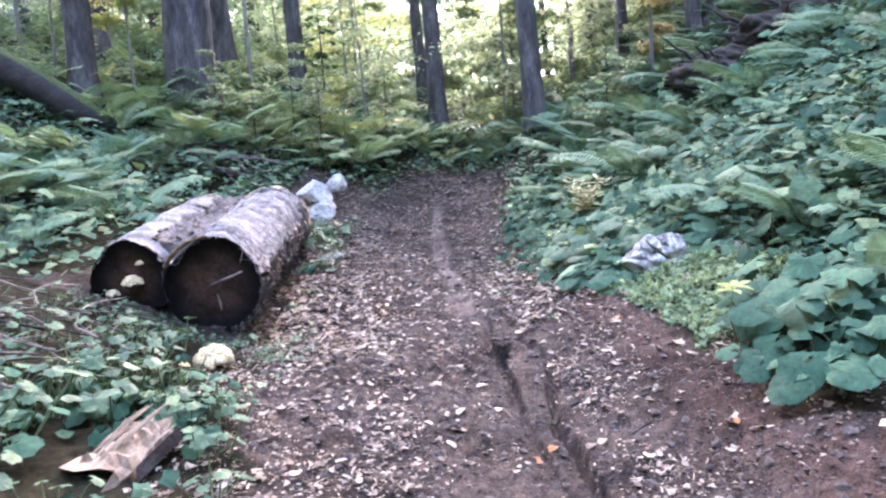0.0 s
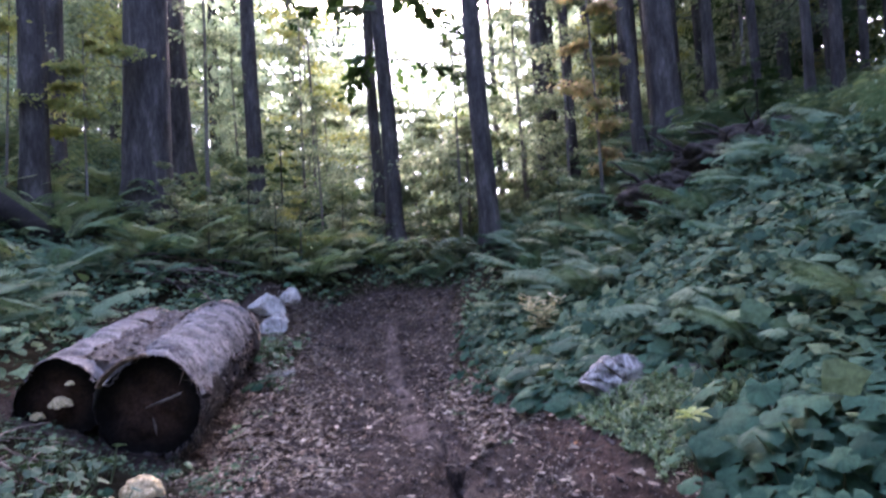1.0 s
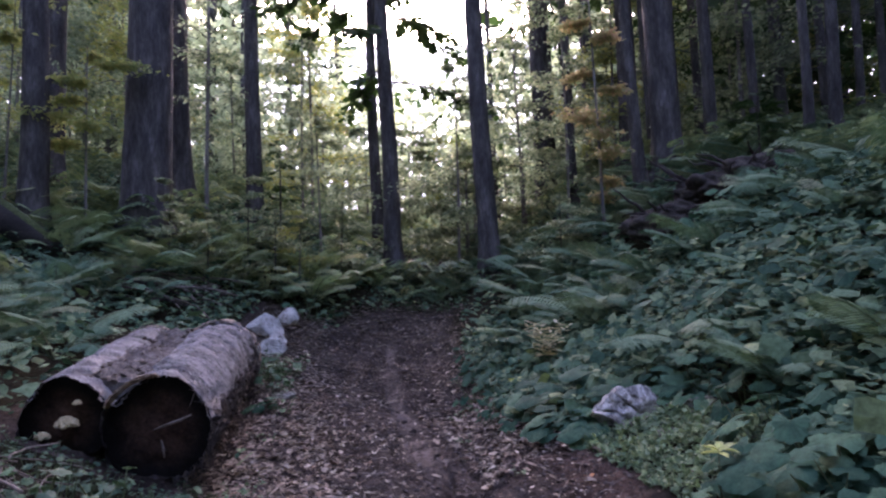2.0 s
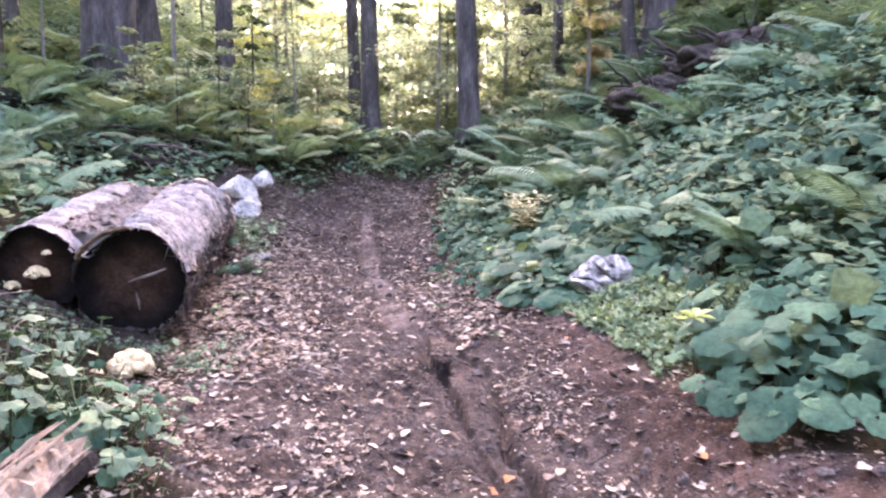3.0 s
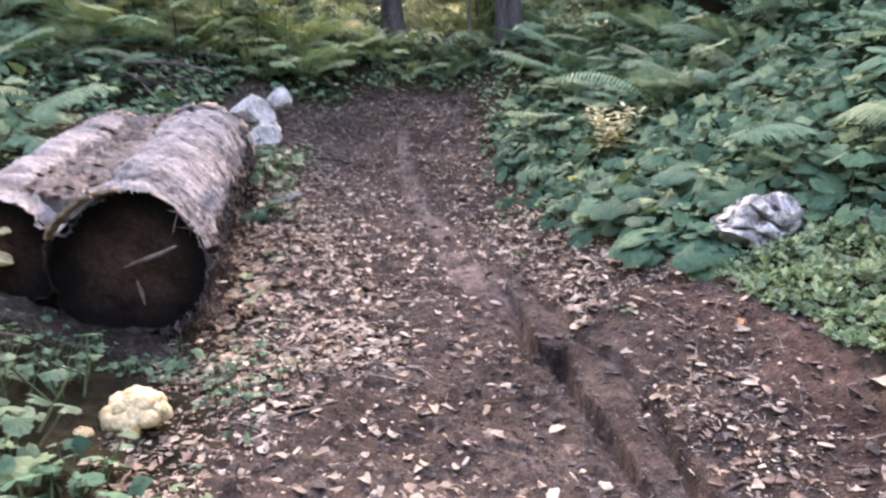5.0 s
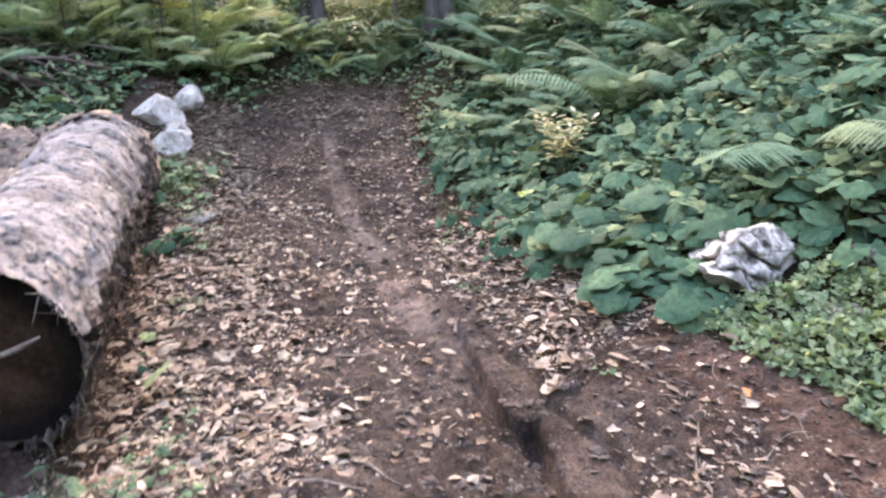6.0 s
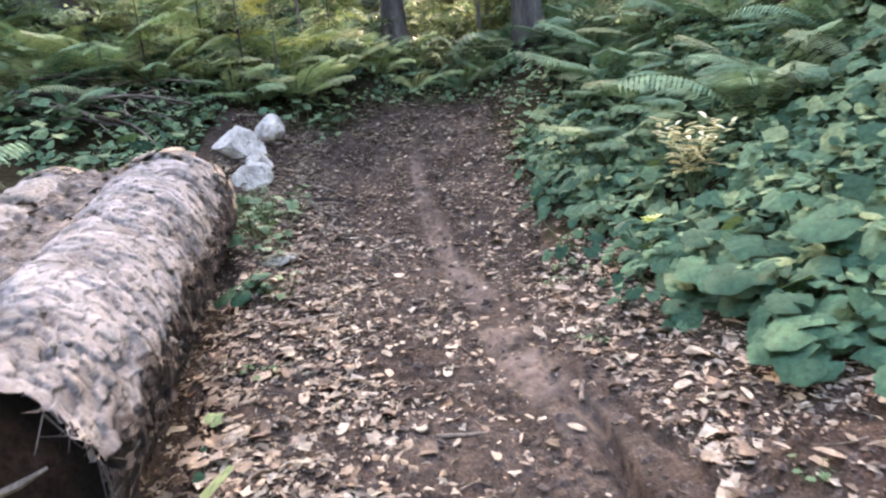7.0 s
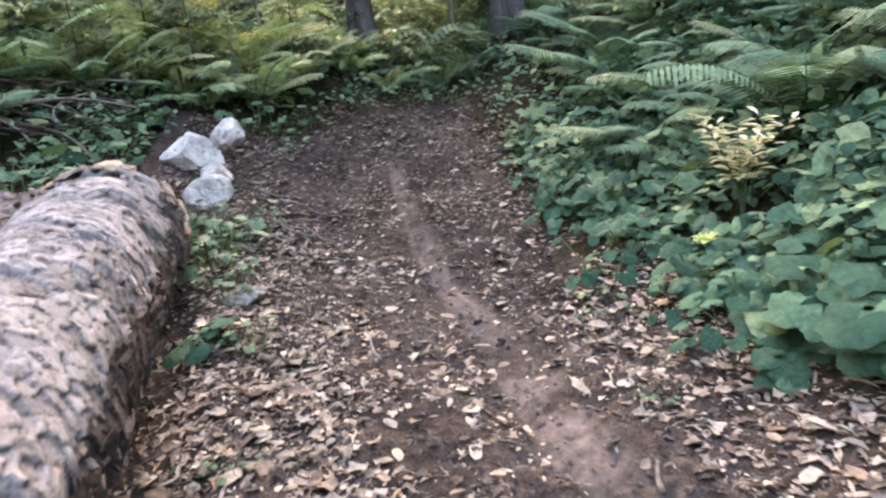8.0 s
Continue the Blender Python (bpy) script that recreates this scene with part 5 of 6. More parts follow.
spots += spots_in(_r, 14, lambda x, y: True, (-3.9, -2.1, 12.1, 12.9), 0.22, (1.1, 1.6))
spots += spots_in(_r, 16, lambda x, y: True, (-4.1, -3.45, 9.2, 12.0), 0.24, (1.0, 1.5))
plant_out(LOW_HERBS, spots)
OVAL = [lobed_leaf(s, h, i + 40, BROAD, 3) for i, (s, h) in enumerate([(0.05, 0.12), (0.06, 0.09), (0.045, 0.16), (0.055, 0.07)])]
VERGE = [herb(i + 60, OVAL, "verge_herb", "blue-green oval-leaved herb beside the split wood", "verge herbs", 10, 0.13) for i in range(3)]
plant_out(VERGE, [(-1.48, 2.86, 1.0), (-1.62, 2.98, 1.0), (-1.78, 2.9, 1.0), (-1.55, 3.15, 1.0), (-1.72, 3.2, 1.1), (-1.9, 3.1, 1.0), (-1.95, 3.35, 1.0), (-2.05, 2.85, 1.1), (-1.8, 3.45, 0.9), (-2.2, 3.1, 1.0), (-2.1, 2.6, 1.0), (-1.95, 2.4, 1.0), (-1.62, 3.36, 0.8), (-2.3, 2.75, 1.0)], lean=(0.2, 0.1))


def pale_plant(x, y, height, n, mat, label, leaf=0.09, seed=0, whorl=False):
    """A yellowed plant: stem and narrow leaves."""
    r = np.random.default_rng(1200 + seed)
    root = empty("yellow_plant", Matrix.Translation(at(x, y, -0.01)), label, "plant")
    stems = 1 if whorl else 9
    blade = Pile().add(LEAF_V * np.array([0.75 if whorl else 0.5, 1, 1]), LEAF_F).mesh("leaf", [mat])
    for q in range(stems):
        yaw = 6.28 * q / stems + r.uniform(0, 1)
        lean = 0.0 if whorl else r.uniform(0.18, 0.5)
        P = np.array([(lean * height * f * f * math.cos(yaw), lean * height * f * f * math.sin(yaw), height * f * (1 if whorl else r.uniform(0.92, 1.0))) for f in np.linspace(0, 1, 6)])
        part("stem", Pile().add(*tube(P, np.linspace(0.004, 0.0015, 6), 4)).mesh("stem", STALK), root)
        for k in range(n):
            f = r.uniform(0.92, 1.0) if whorl else 0.45 + 0.55 * (k + 0.5) / n
            b = [float(np.interp(f, np.linspace(0, 1, 6), P[:, c])) for c in range(3)]
            m = Matrix.Translation(b) @ Matrix.Rotation(2.4 * k + yaw, 4, "Z") @ Matrix.Rotation(r.uniform(-0.1, 0.5), 4, "X") @ Matrix.Scale(leaf * r.uniform(0.75, 1.15), 4)
            part("leaf", blade, root, m=m)
    return root


pale_plant(0.97, 8.2, 0.68, 14, YELLOW, "bleached yellow plant among green ferns", 0.12, 1)
pale_plant(1.22, 3.84, 0.36, 9, PALE_GREEN, "pale lime-yellow rosette above round leaves", 0.11, 2, True)
pale_plant(0.55, 7.75, 0.22, 12, PALE_GREEN, "pale lime-green sprig below the ferns", 0.10, 3, True)


def ragged_leaf(k, wide, lobes, jag, curl, seed):
    """A fan-shaped leaf or leaf scrap with an uneven rim."""
    r = np.random.default_rng(2600 + seed)
    a = (np.arange(k) + r.uniform(-0.2, 0.2, k)) / k * 2 * np.pi
    rad = (1 + 0.22 * np.cos(lobes * a)) * (1 + jag * r.uniform(-1, 1, k)) * 0.5
    V = np.stack([wide * rad * np.sin(a), 0.5 - rad * np.cos(a), curl * (rad * np.sin(a)) ** 2 - 0.2 * abs(curl) * (rad * np.cos(a)) ** 2 + jag * 0.16 * r.normal(0, 1, k)], -1)
    V = np.concatenate([V, [[0, 0.5, 0.02]]])
    return V, np.array([(i, (i + 1) % k, k) for i in range(k)])


def stuff_leaves():
    """Leafy growth between the single plants."""
    r = np.random.default_rng(55)
    n = 62000
    x, y = r.uniform(-10, 8, n), r.uniform(-1, 18, n)
    er, el = np.interp(y, *EDGE_R), np.interp(y, *EDGE_L)
    off = np.where(x > 0, x - er, el - x)
    keep = ((off > np.where(x > 0, 0.18, 0.0)) | (y > 13.9)) & (r.random(n) < np.clip(0.35 + 0.5 * off, 0, 1)) & (fbm(x * 0.9, y * 0.9, 71, 3) > -0.16)
    keep &= ~((y < 5.2) & (x < -1) & (x > -3.2) & ((r.random(n) < 0.8) | (y > 3.9))) & (np.hypot(x + 1.83, y - 3.95) > 0.35) & (np.hypot(x - 0.9, y - 7.95) > 0.4)
    strip = (np.abs(y - 4.85) < 0.75) & (x > 0.9) & (x < 2.0)
    keep &= ~strip & ((y > 2.2) | (r.random(n) < 0.6))
    for A, B, ra in ((LOG_A, LOG_B, 0.42), (LOG2_A, LOG2_B, 0.40)):
        s = (y - A[1]) / (B[1] - A[1])
        keep &= ~((s > -0.03) & (s < 1.03) & (np.abs(x - (A[0] + (B[0] - A[0]) * s)) < ra))
    keep &= ~((x > 2.6) & (x < 5.5) & (y > 10.0) & (y < 11.4))
    keep &= ~((x > -3.35) & (x < -2.3) & (y > 9.7) & (y < 12.0)) & (np.hypot(x - 1.22, y - 5.6) > 0.42)
    x, y, off = x[keep], y[keep], off[keep]
    u, v = r.uniform(0.1, 5.2, 36000), r.uniform(2.8, 11.5, 36000)
    o2 = u - np.interp(v, *EDGE_R)
    k2 = (o2 > 0.2) & ~((np.abs(v - 4.85) < 0.75) & (u < 2.0)) & (np.hypot(u - 1.26, v - 5.62) > 0.42) & (np.hypot(u - 0.85, v - 5.65) > 0.3) & ~((u > 2.6) & (u < 5.5) & (v > 10.0) & (v < 11.4)) & (np.hypot(u - 0.93, v - 8.0) > 0.3) & (fbm(u * 1.2, v * 1.2, 171, 3) > -0.13)
    x, y, off = np.concatenate([x, u[k2]]), np.concatenate([y, v[k2]]), np.concatenate([off, o2[k2]])
    h = r.random(len(x)) ** 1.5 * np.clip(0.12 + 0.25 * off, 0.1, 0.42)
    z = land(x, y) + h + 0.01
    forms = [ragged_leaf(9, 1.0, 4, 0.18, -0.25, 1), ragged_leaf(8, 0.85, 3, 0.16, 0.2, 2), ragged_leaf(7, 0.65, 2, 0.06, -0.35, 3)]
    kind = r.choice(3, len(x), p=[0.45, 0.3, 0.25])
    P = Pile()
    for q in range(3):
        w = kind == q
        m = int(w.sum())
        lean = turns(np.zeros(m), np.full(m, 0.28), np.where(x[w] > 0, -0.22, 0.15))
        P.add(*scatter(*forms[q], np.stack([x[w], y[w], z[w]], -1), lean @ turns(r.uniform(0, 6.28, m), r.normal(0.1, 0.35, m), r.normal(0, 0.3, m)), np.clip(r.lognormal(-2.72, 0.5, m), 0.03, np.where((x[w] < 0) & (y[w] < 5), 0.07, 0.2))))
    V, F = np.concatenate(P.v), np.concatenate(P.f)
    tagged(new("undergrowth", mesh_of("undergrowth", V, F, UNDER)), "dense green leafy undergrowth covering both banks", "undergrowth", kind="stuff")
    # clover strip at the foot of the boulder
    n = 17000
    x, y = r.uniform(0.75, 2.3, n), r.uniform(3.9, 5.7, n)
    keep = (x > np.interp(y, *EDGE_R) + 0.02 + 0.3 * fbm(x * 4, y * 4, 5, 2)) & (x < np.interp(y, *EDGE_R) + 0.85) & (y > 3.95 + 0.3 * r.random(n)) & (np.hypot(x - 1.22, y - 5.7) > 0.25)
    x, y = x[keep], y[keep]
    z = land(x, y) + r.random(len(x)) * np.clip(0.10 + 0.3 * fbm(x * 6, y * 6, 9, 2), 0.03, 0.2) * np.clip((x - np.interp(y, *EDGE_R)) / 0.3, 0.3, 1)
    V, F = scatter(*ragged_leaf(8, 0.8, 3, 0.15, 0.5, 7), np.stack([x, y, z], -1), turns(r.uniform(0, 6.28, len(x)), r.normal(0.2, 0.5, len(x)), r.normal(0, 0.45, len(x))), np.clip(r.lognormal(-3.6, 0.4, len(x)), 0.014, 0.06))
    tagged(new("clover_patch", mesh_of("clover_patch", V, F, HERB_MASS)), "low bright green clover beside the boulder", "clover", kind="stuff")


HERB_MASS = leaf_material("clover_leaf", [(0.085, 0.145, 0.0945), (0.145, 0.221, 0.135), (0.212, 0.297, 0.189), (0.289, 0.348, 0.234)], 0.6, 0.3, "island", (1.2, 1.3, 0.9))
stuff_leaves()


def fern_mass():
    """Ferns farther up the slopes, too many to tell apart."""
    r = np.random.default_rng(66)
    P = Pile()
    fr = []
    for q in range(3):
        V, F = [], []
        n = 11
        for k in range(n):
            f = 0.15 + 0.83 * k / (n - 1)
            y0, z0 = 0.75 * f, 0.55 * math.sin(f * 2.3)
            L = 0.2 * math.sin(math.pi * (0.1 + 0.86 * (1 - f)))
            for side in (-1, 1):
                o = len(V)
                V += [(0, y0, z0), (side * L * 0.6, y0 + 0.06, z0 - 0.02), (side * L, y0 + 0.06, z0 - 0.06), (side * L * 0.5, y0 - 0.035, z0 - 0.02)]
                F += [(o, o + 1, o + 2), (o, o + 2, o + 3)]
        fr.append((np.array(V), np.array(F)))
    n = 850
    x, y = r.uniform(-16, 14, n), r.uniform(3, 30, n)
    keep = ((np.where(x > 0, x, -x - 1.5) > 4.2) | (y > 15.0)) & ~((x > -8.8) & (x < -6.4) & (y > 9.6) & (y < 11.7)) & ~((x > 2.4) & (x < 5.7) & (y > 9.6) & (y < 11.6))
    x, y = x[keep], y[keep]
    z = land(x, y)
    for k in range(8):
        V, F = fr[k % 3]
        m = len(x)
        P.add(*scatter(V, F, np.stack([x, y, z], -1), turns(k * 0.785 + r.normal(0, 0.25, m), r.normal(0, 0.15, m), r.normal(0, 0.2, m)), r.uniform(0.75, 1.2, m)))
    tagged(new("fern_slope", P.mesh("fern_slope", FERN_STUFF)), "green and yellowing ferns covering the forest slopes", "ferns", kind="stuff")


fern_mass()

# ---- litter, sticks, clods ----
def litter():
    r = np.random.default_rng(77)
    n = 190000
    x, y = r.uniform(-3.4, 2.2, n), -1.5 + 15.5 * r.random(n)
    er, el = np.interp(y, *EDGE_R), np.interp(y, *EDGE_L)
    d = x - gully_x(y)
    inside = np.minimum(x - el, er - x)
    bare_l = np.interp(y, [2, 4.8, 5.8, 6.6, 8.1, 10.3, 11.5], [-0.35, -0.72, -0.95, -1.3, -1.62, -2.02, -2.2]) + 0.3 * fbm(x * 3, y * 3, 57, 3)
    left = np.clip((bare_l - x) / 0.25 + 0.35, 0, 1) * np.where(y > 9, 0.75, 1.1)
    right = ((x > np.interp(y, *SLAB_R) + 0.04) & (x < er + 0.32) & (y > 5.5 + 0.6 * fbm(x * 3, y * 3, 19, 2)) & (y < 8.3)) * 1.5
    dens = 0.18 + 0.16 * (y > 8.2) + 1.15 * left + 1.0 * right + 0.9 * ((x < -2.1) & (y > 9) & (y < 12.3)) + 1.1 * np.exp(-(((x - np.interp(y, *SLAB_R) - 0.22) / 0.15) ** 2)) * (y < 4.7) + 1.2 * np.exp(-(((x + 1.62) / 0.16) ** 2) - ((y - 5.2) / 0.45) ** 2)
    dens *= np.clip(0.75 + 4.2 * fbm(x * 1.7, y * 1.7, 99, 4), np.where((y > 9) | (right > 0), 0.45, 0.06), 2.0) * (1 - 0.86 * np.exp(-((d / 0.21) ** 4)) * (y < 12))
    dens *= np.where((inside < -0.35) & ~((x < 0) & (y > 9) & (y < 12.3) & (x > -3.3)), 0, 1) * np.where((y < 5.2) & (x > bare_l + 0.2) & (x < np.interp(y, *SLAB_R)), 0.3, 1) * np.where((x > np.interp(y, *SLAB_L) - 0.02) & (x < np.interp(y, *SLAB_R) + 0.02) & (y > 4.0) & (y < 6.5), 0.06, 1)
    keep = r.random(n) < dens * np.where(y < 2, 0.5, 1.15)
    x, y = x[keep], y[keep]
    shapes = [ragged_leaf(9, 0.75, 2, 0.2, 0.35, 11), ragged_leaf(8, 0.5, 2, 0.2, 0.4, 12), ragged_leaf(9, 1.0, 3, 0.22, 0.4, 13), ragged_leaf(10, 0.7, 5, 0.2, 0.5, 14), ragged_leaf(7, 0.16, 2, 0.25, 0.4, 15), ragged_leaf(7, 0.3, 2, 0.25, 0.8, 16)]
    kind = r.choice(6, len(x), p=[0.16, 0.18, 0.1, 0.14, 0.24, 0.18])
    P = Pile()
    for q in range(6):
        u, v = x[kind == q], y[kind == q]
        m = len(u)
        big = np.clip(r.lognormal(-3.5, 0.6, m), 0.01, 0.10) * np.interp(v, [2, 4, 5.5], [0.55, 0.65, 1.0])
        P.add(*scatter(*shapes[q], np.stack([u, v, land(u, v) + r.uniform(0.003, 0.012, m)], -1), turns(r.uniform(0, 6.28, m), r.normal(0, 0.14, m), r.normal(0, 0.16, m)), big))
    V, F = np.concatenate(P.v), np.concatenate(P.f)
    root = tagged(new("leaf_litter", mesh_of("leaf_litter", V, F, LITTER)), "dry pale brown fallen leaves strewn over the trail", "leaf litter", kind="stuff")
    # the larger leaves, one by one
    me = [Pile().add(*ragged_leaf(11, w, l, 0.12, 0.6 * c, 20 + l)).mesh("fallen_leaf", [LITTER_ONE]) for w, l, c in ((0.8, 2, 0.8), (0.9, 5, 0.9), (0.6, 3, 1.1), (0.75, 4, -1.0))]
    count = 0
    for k in range(4000):
        x, y = r.uniform(-2.2, 1.3), r.uniform(3.4, 8.2)
        if x < np.interp(y, *EDGE_L) + 0.1 or x > np.interp(y, *EDGE_R) or abs(x - gully_x(y)) < 0.08 or r.random() > (0.9 if x < gully_x(y) - 0.45 else 0.22):
            continue
        m = Matrix.Translation(at(x, y, 0.012)) @ Euler((r.normal(0, 0.16), r.normal(0, 0.2), r.uniform(0, 6.28))).to_matrix().to_4x4() @ Matrix.Scale(r.uniform(0.04, 0.08), 4)
        part("fallen_leaf", me[k % 4], root, m=m)
        count += 1
        if count == 200:
            break
    return root


litter()
for x, y, s, a in ((0.75, 4.84, 0.09, 0.3), (0.12, 3.35, 0.10, 1.2), (0.2, 3.42, 0.07, 2.4), (1.0, 3.1, 0.08, 0.5)):
    ob = new("russet_leaf", Pile().add(LEAF_V * np.array([1.3, 1, 2.0]), LEAF_F).mesh("russet_leaf", [RUSSET]))
    ob.matrix_basis = Matrix.Translation(at(x, y, 0.012)) @ Matrix.Rotation(a, 4, "Z") @ Matrix.Scale(s, 4)
    tagged(ob, "orange-brown fallen leaf lying on bare soil", "leaf", "russet leaves")


def stick(x, y, length, radius, yaw, mat, seed, label="short grey stick lying on the trail", bend=0.05, up=0.0, name="stick"):
    r = np.random.default_rng(1300 + seed)
    n = 8
    s = np.linspace(-0.5, 0.5, n)
    bx = bend * length * np.cos(s * math.pi) + r.normal(0, 0.01, n) * length
    X, Y = x + length * s * math.cos(yaw) - bx * math.sin(yaw), y + length * s * math.sin(yaw) + bx * math.cos(yaw)
    Z = land(X, Y) + radius * 0.7 + up
    k = np.hanning(5)[1:-1] / np.hanning(5).sum()
    Z = np.convolve(np.pad(Z, 1, mode="edge"), k, "valid")
    V, F = tube(np.stack([X, Y, Z], -1), radius * np.linspace(1, 0.55, n) * r.uniform(0.85, 1.15, n), 7)
    return tagged(new(name, Pile().add(V, F).mesh(name, mat, True)), label, "stick", "sticks on the ground")


stick(-0.87, 6.2, 0.24, 0.016, -0.1, STICK, 1)
stick(-0.22, 6.55, 0.16, 0.014, 1.3, STICK, 2)
stick(-0.12, 7.0, 0.13, 0.012, 1.2, STICK, 3)
stick(0.5, 4.75, 0.42, 0.006, 1.1, STICK, 4, "thin pale twig lying on bare soil")
stick(-1.35, 8.0, 0.4, 0.013, 1.7, STICK, 5)
stick(-1.9, 8.9, 0.35, 0.014, 0.3, STICK, 6)
stick(-1.75, 9.5, 0.4, 0.012, 0.15, STICK, 7)
stick(-1.0, 4.9, 0.3, 0.012, -0.2, STICK, 8)
stick(-0.8, 5.0, 0.28, 0.01, -0.8, STICK, 9)
stick(-1.3, 4.4, 0.35, 0.01, 0.9, STICK, 10)
stick(0.25, 3.9, 0.3, 0.012, 0.4, DARK_STICK, 11, "dark root end beside the rut")
for k in range(70):
    y = 2.6 + 8 * _r.random() ** 1.2
    x = _r.uniform(float(np.interp(y, *EDGE_L)) - 0.1, float(np.interp(y, *EDGE_R)))
    if abs(x - float(gully_x(y))) > 0.15:
        stick(x, y, _r.uniform(0.07, 0.22), _r.uniform(0.002, 0.006), _r.uniform(0, 3.14), STICK if _r.random() < 0.65 else DARK_STICK, 100 + k, "thin dry twig lying on the trail", 0.1)
for k in range(70):
    x, y = min(_r.normal(-2.7, 0.35), -2.1), 3.35 + 0.75 * _r.uniform(-1, 1)
    stick(x, y, _r.uniform(0.25, 0.7), _r.uniform(0.003, 0.011), _r.uniform(0, 3.14), DARK_STICK if _r.random() < 0.4 else STICK, 300 + k, "dry grey brushwood twig in a tangled heap", 0.15, _r.uniform(0, 0.22), "brushwood_twig")
for k in range(34):
    x, y = _r.normal(-2.25, 0.22), _r.normal(9.95, 0.3)
    stick(x, y, _r.uniform(0.15, 0.5), _r.uniform(0.006, 0.016), _r.uniform(0, 3.14), STICK if _r.random() < 0.75 else DARK_STICK, 500 + k, "broken brown stick in a scatter beside the log", 0.12, _r.uniform(0, 0.03))
for k in range(26):
    x, y = min(_r.normal(-4.3, 0.35), -3.95), _r.normal(10.9, 0.4)
    stick(x, y, _r.uniform(0.5, 1.3), _r.uniform(0.008, 0.02), _r.normal(0.2, 0.5), DARK_STICK if _r.random() < 0.5 else STICK, 400 + k, "bent dead branch behind the log", 0.18, _r.uniform(0.05, 0.4), "dead_branch")


def clods():
    r = np.random.default_rng(88)
    n = 30000
    x, y = r.uniform(-2.6, 1.6, n), 2.2 + 11 * r.random(n)
    keep = (trail(x, y) > 0.4) & ((np.abs(x - gully_x(y)) > 0.17) | (y < 6.2) | (r.random(n) < 0.6))
    x, y = x[keep], y[keep]
    m = len(x)
    V = np.array([[1, 0, 0], [0, 1, 0.1], [-1, 0.1, 0], [0, -1, 0], [0.1, 0, 0.45], [0, 0.1, -0.6]])
    F = np.array([[0, 1, 4], [1, 2, 4], [2, 3, 4], [3, 0, 4], [1, 0, 5], [2, 1, 5], [3, 2, 5], [0, 3, 5]])
    size = np.clip(r.lognormal(-4.7, 0.65, m), 0.003, 0.04)
    A, B = scatter(V, F, np.stack([x, y, land(x, y) + 0.002], -1), turns(r.uniform(0, 6.28, m), r.normal(0, 0.4, m), r.normal(0, 0.4, m)), size)
    tagged(new("soil_clods", mesh_of("soil_clods", A, B, CLOD)), "crumbs and clods of dark soil on the trail", "soil", kind="stuff")


clods()


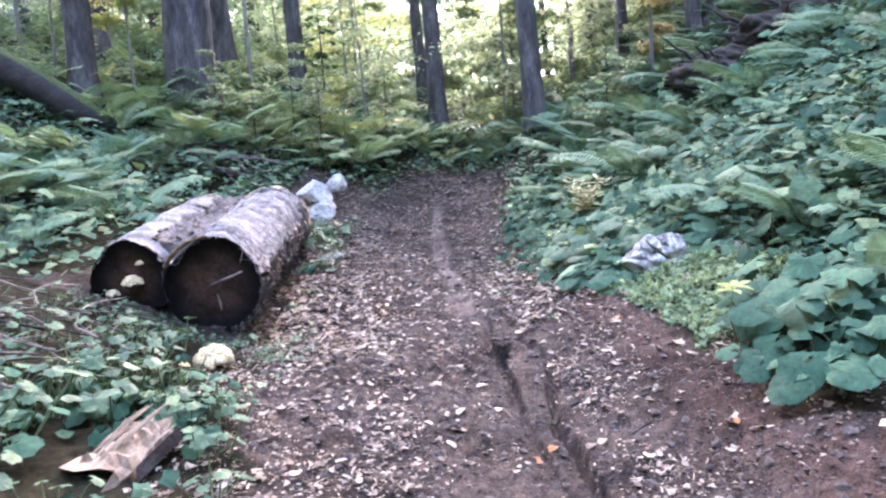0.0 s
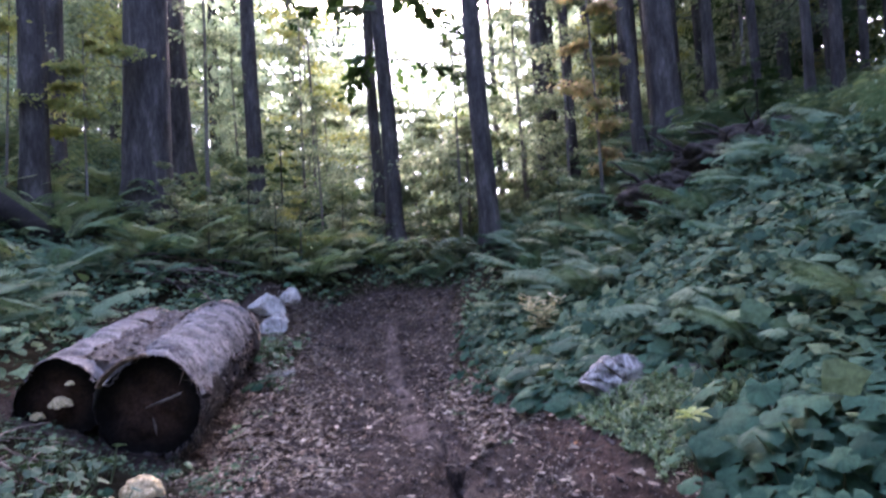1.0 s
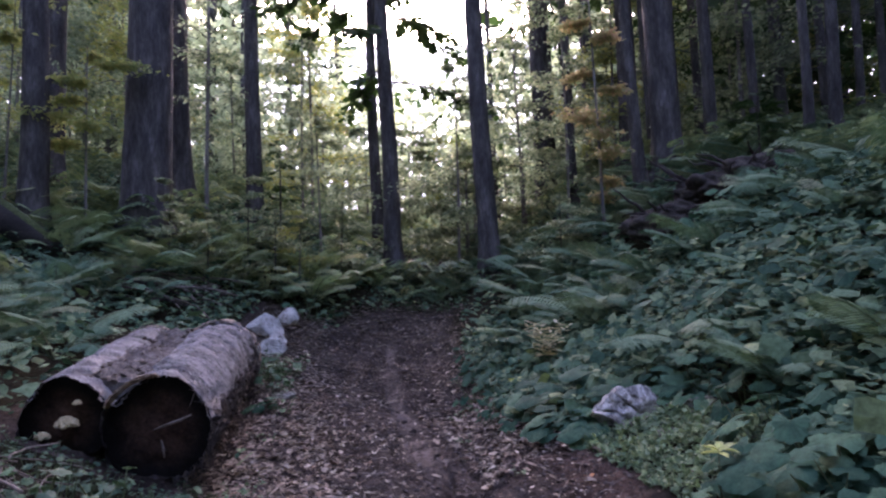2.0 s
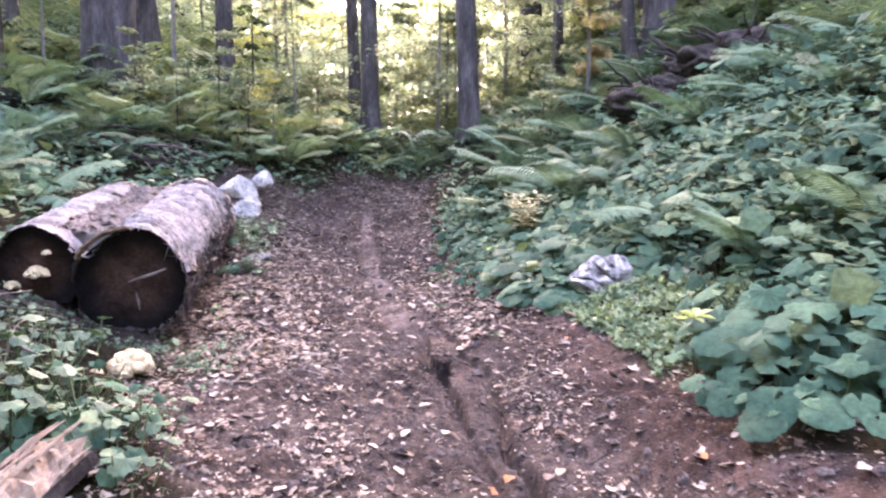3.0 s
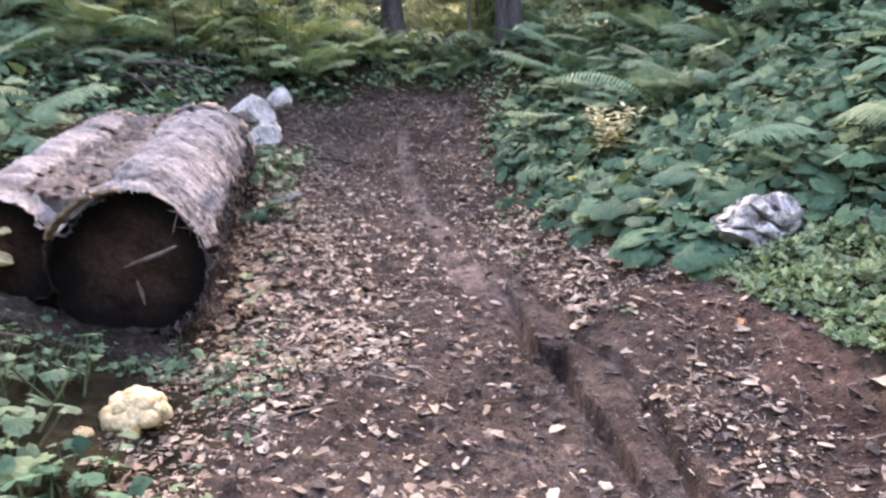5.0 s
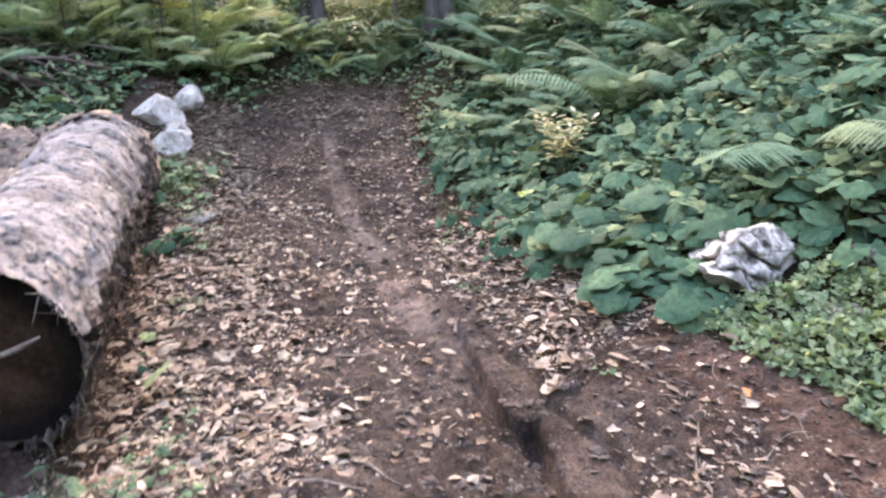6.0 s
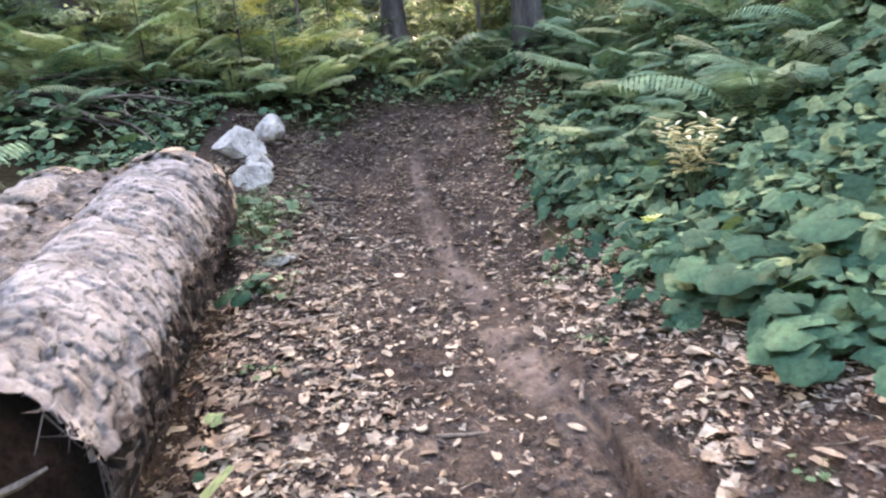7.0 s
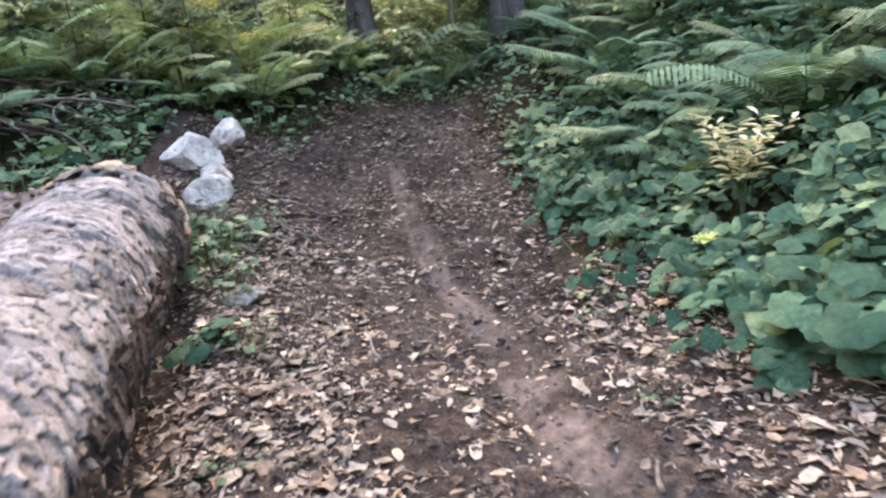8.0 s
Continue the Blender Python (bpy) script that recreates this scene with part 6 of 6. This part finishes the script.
def split_log(x, y, yaw):
    """A split piece of pale wood with torn fibres."""
    r = np.random.default_rng(14)
    root = empty("split_wood", Matrix.Translation(at(x, y, 0.0)) @ Matrix.Rotation(yaw, 4, "Z") @ Matrix.Rotation(0.3, 4, "X") @ Matrix.Diagonal((0.95, 0.6, 0.95, 1)), "split stump of pale torn wood with dark bark", "stump")
    n, k = 14, 9
    V = []
    for i in range(n):
        f = i / (n - 1)
        for j in range(k):
            a = math.pi * j / (k - 1)
            rad = 0.13 * (1 - 0.35 * f) * (1 + 0.12 * r.normal())
            V.append((1.25 * rad * math.cos(a), -0.3 + 0.6 * f + (0.06 * r.normal() if i in (0, n - 1) else 0), 0.02 + rad * math.sin(a) * 0.9))
    F = [(i * k + j, i * k + j + 1, (i + 1) * k + j + 1, (i + 1) * k + j) for i in range(n - 1) for j in range(k - 1)]
    part("torn_wood", mesh_of("torn_wood", V, F, SPLIT_WOOD), root)
    for q in range(16):
        a = r.uniform(0.3, 2.8)
        b = np.array([0.12 * math.cos(a), r.uniform(-0.25, 0.1), 0.02 + 0.115 * math.sin(a)])
        part("splinter", Pile().add(*tube([b, b + (0, 0.18, 0.012), b + (0, 0.36, 0.0)], [0.004, 0.009, 0.002], 4)).mesh("splinter", SPLIT_WOOD), root)
    V = [(x0 * 1.0, y0, z0) for y0 in (-0.3, 0.3) for x0, z0 in ((0.14, 0.06), (0.15, 0.0), (0.05, -0.03), (-0.13, -0.02))]
    part("bark_shell", mesh_of("bark_shell", V, [(0, 1, 5, 4), (1, 2, 6, 5), (2, 3, 7, 6)], BARK_BED), root, "dark bark shell")
    return root


split_log(-1.6, 2.6, -0.3)


def root_plate(x, y):
    """An uprooted plate of dark earth with broken roots."""
    r = np.random.default_rng(15 + int(x * 5))
    root = empty("root_plate", Matrix.Translation(at(x, y, -0.08)), "dark uprooted root plate with broken roots", "stump")
    body = part("earth", blob("earth", (0.8, 0.55, 0.36), ROOT_EARTH, 21 + int(x * 3), 0.6, 5), root)
    body.matrix_basis = Matrix.Rotation(0.5, 4, "Z")
    for k in range(22):
        yaw = r.uniform(0, 6.28)
        P = limb_path(r, (0.45 * math.cos(yaw), 0.3 * math.sin(yaw), r.uniform(0.1, 0.4)), yaw, r.uniform(0.3, 0.75), r.uniform(0.2, 1.0), r.uniform(0.0, 0.6), 6)
        part("broken_root", Pile().add(*tube(P, np.linspace(0.035, 0.008, 6), 6)).mesh("broken_root", DARK_STICK, True), root)
    return root


root_plate(3.35, 10.75)
root_plate(4.15, 10.9)
root_plate(4.95, 10.9)


# near-black bark: the shadow on the fallen trunk is put into its colour
SHADED_BARK = rough_material("shaded_trunk_bark", (0.012, 0.01, 0.009), (0.027, 0.023, 0.02), (0.052, 0.046, 0.04), 6, 40, 0.9, 0.8, 0.02, (0.4, 1, 1))


def leaning_trunk():
    """A dark fallen trunk that rises from the ferns."""
    P = [Vector((-9.2, 11.3, 4.35)), Vector((-8.3, 11.3, 3.82)), Vector((-7.6, 11.28, 3.4)), Vector((-7.0, 11.2, 3.0)), Vector((-6.4, 11.1, 2.6))]
    root = empty("fallen_tree", Matrix.Identity(4), "dark mossy fallen trunk lying among ferns", "log")
    part("trunk", Pile().add(*tube(P, [0.28, 0.27, 0.25, 0.23, 0.18], 14)).mesh("trunk", SHADED_BARK, True), root)
    part("moss_cover", Pile().add(*tube([p + Vector((0, 0, 0.05)) for p in P], [0.24, 0.235, 0.215, 0.195, 0.145], 14)).mesh("moss_cover", MOSS, True), root, "patches of green moss")
    return root


leaning_trunk()
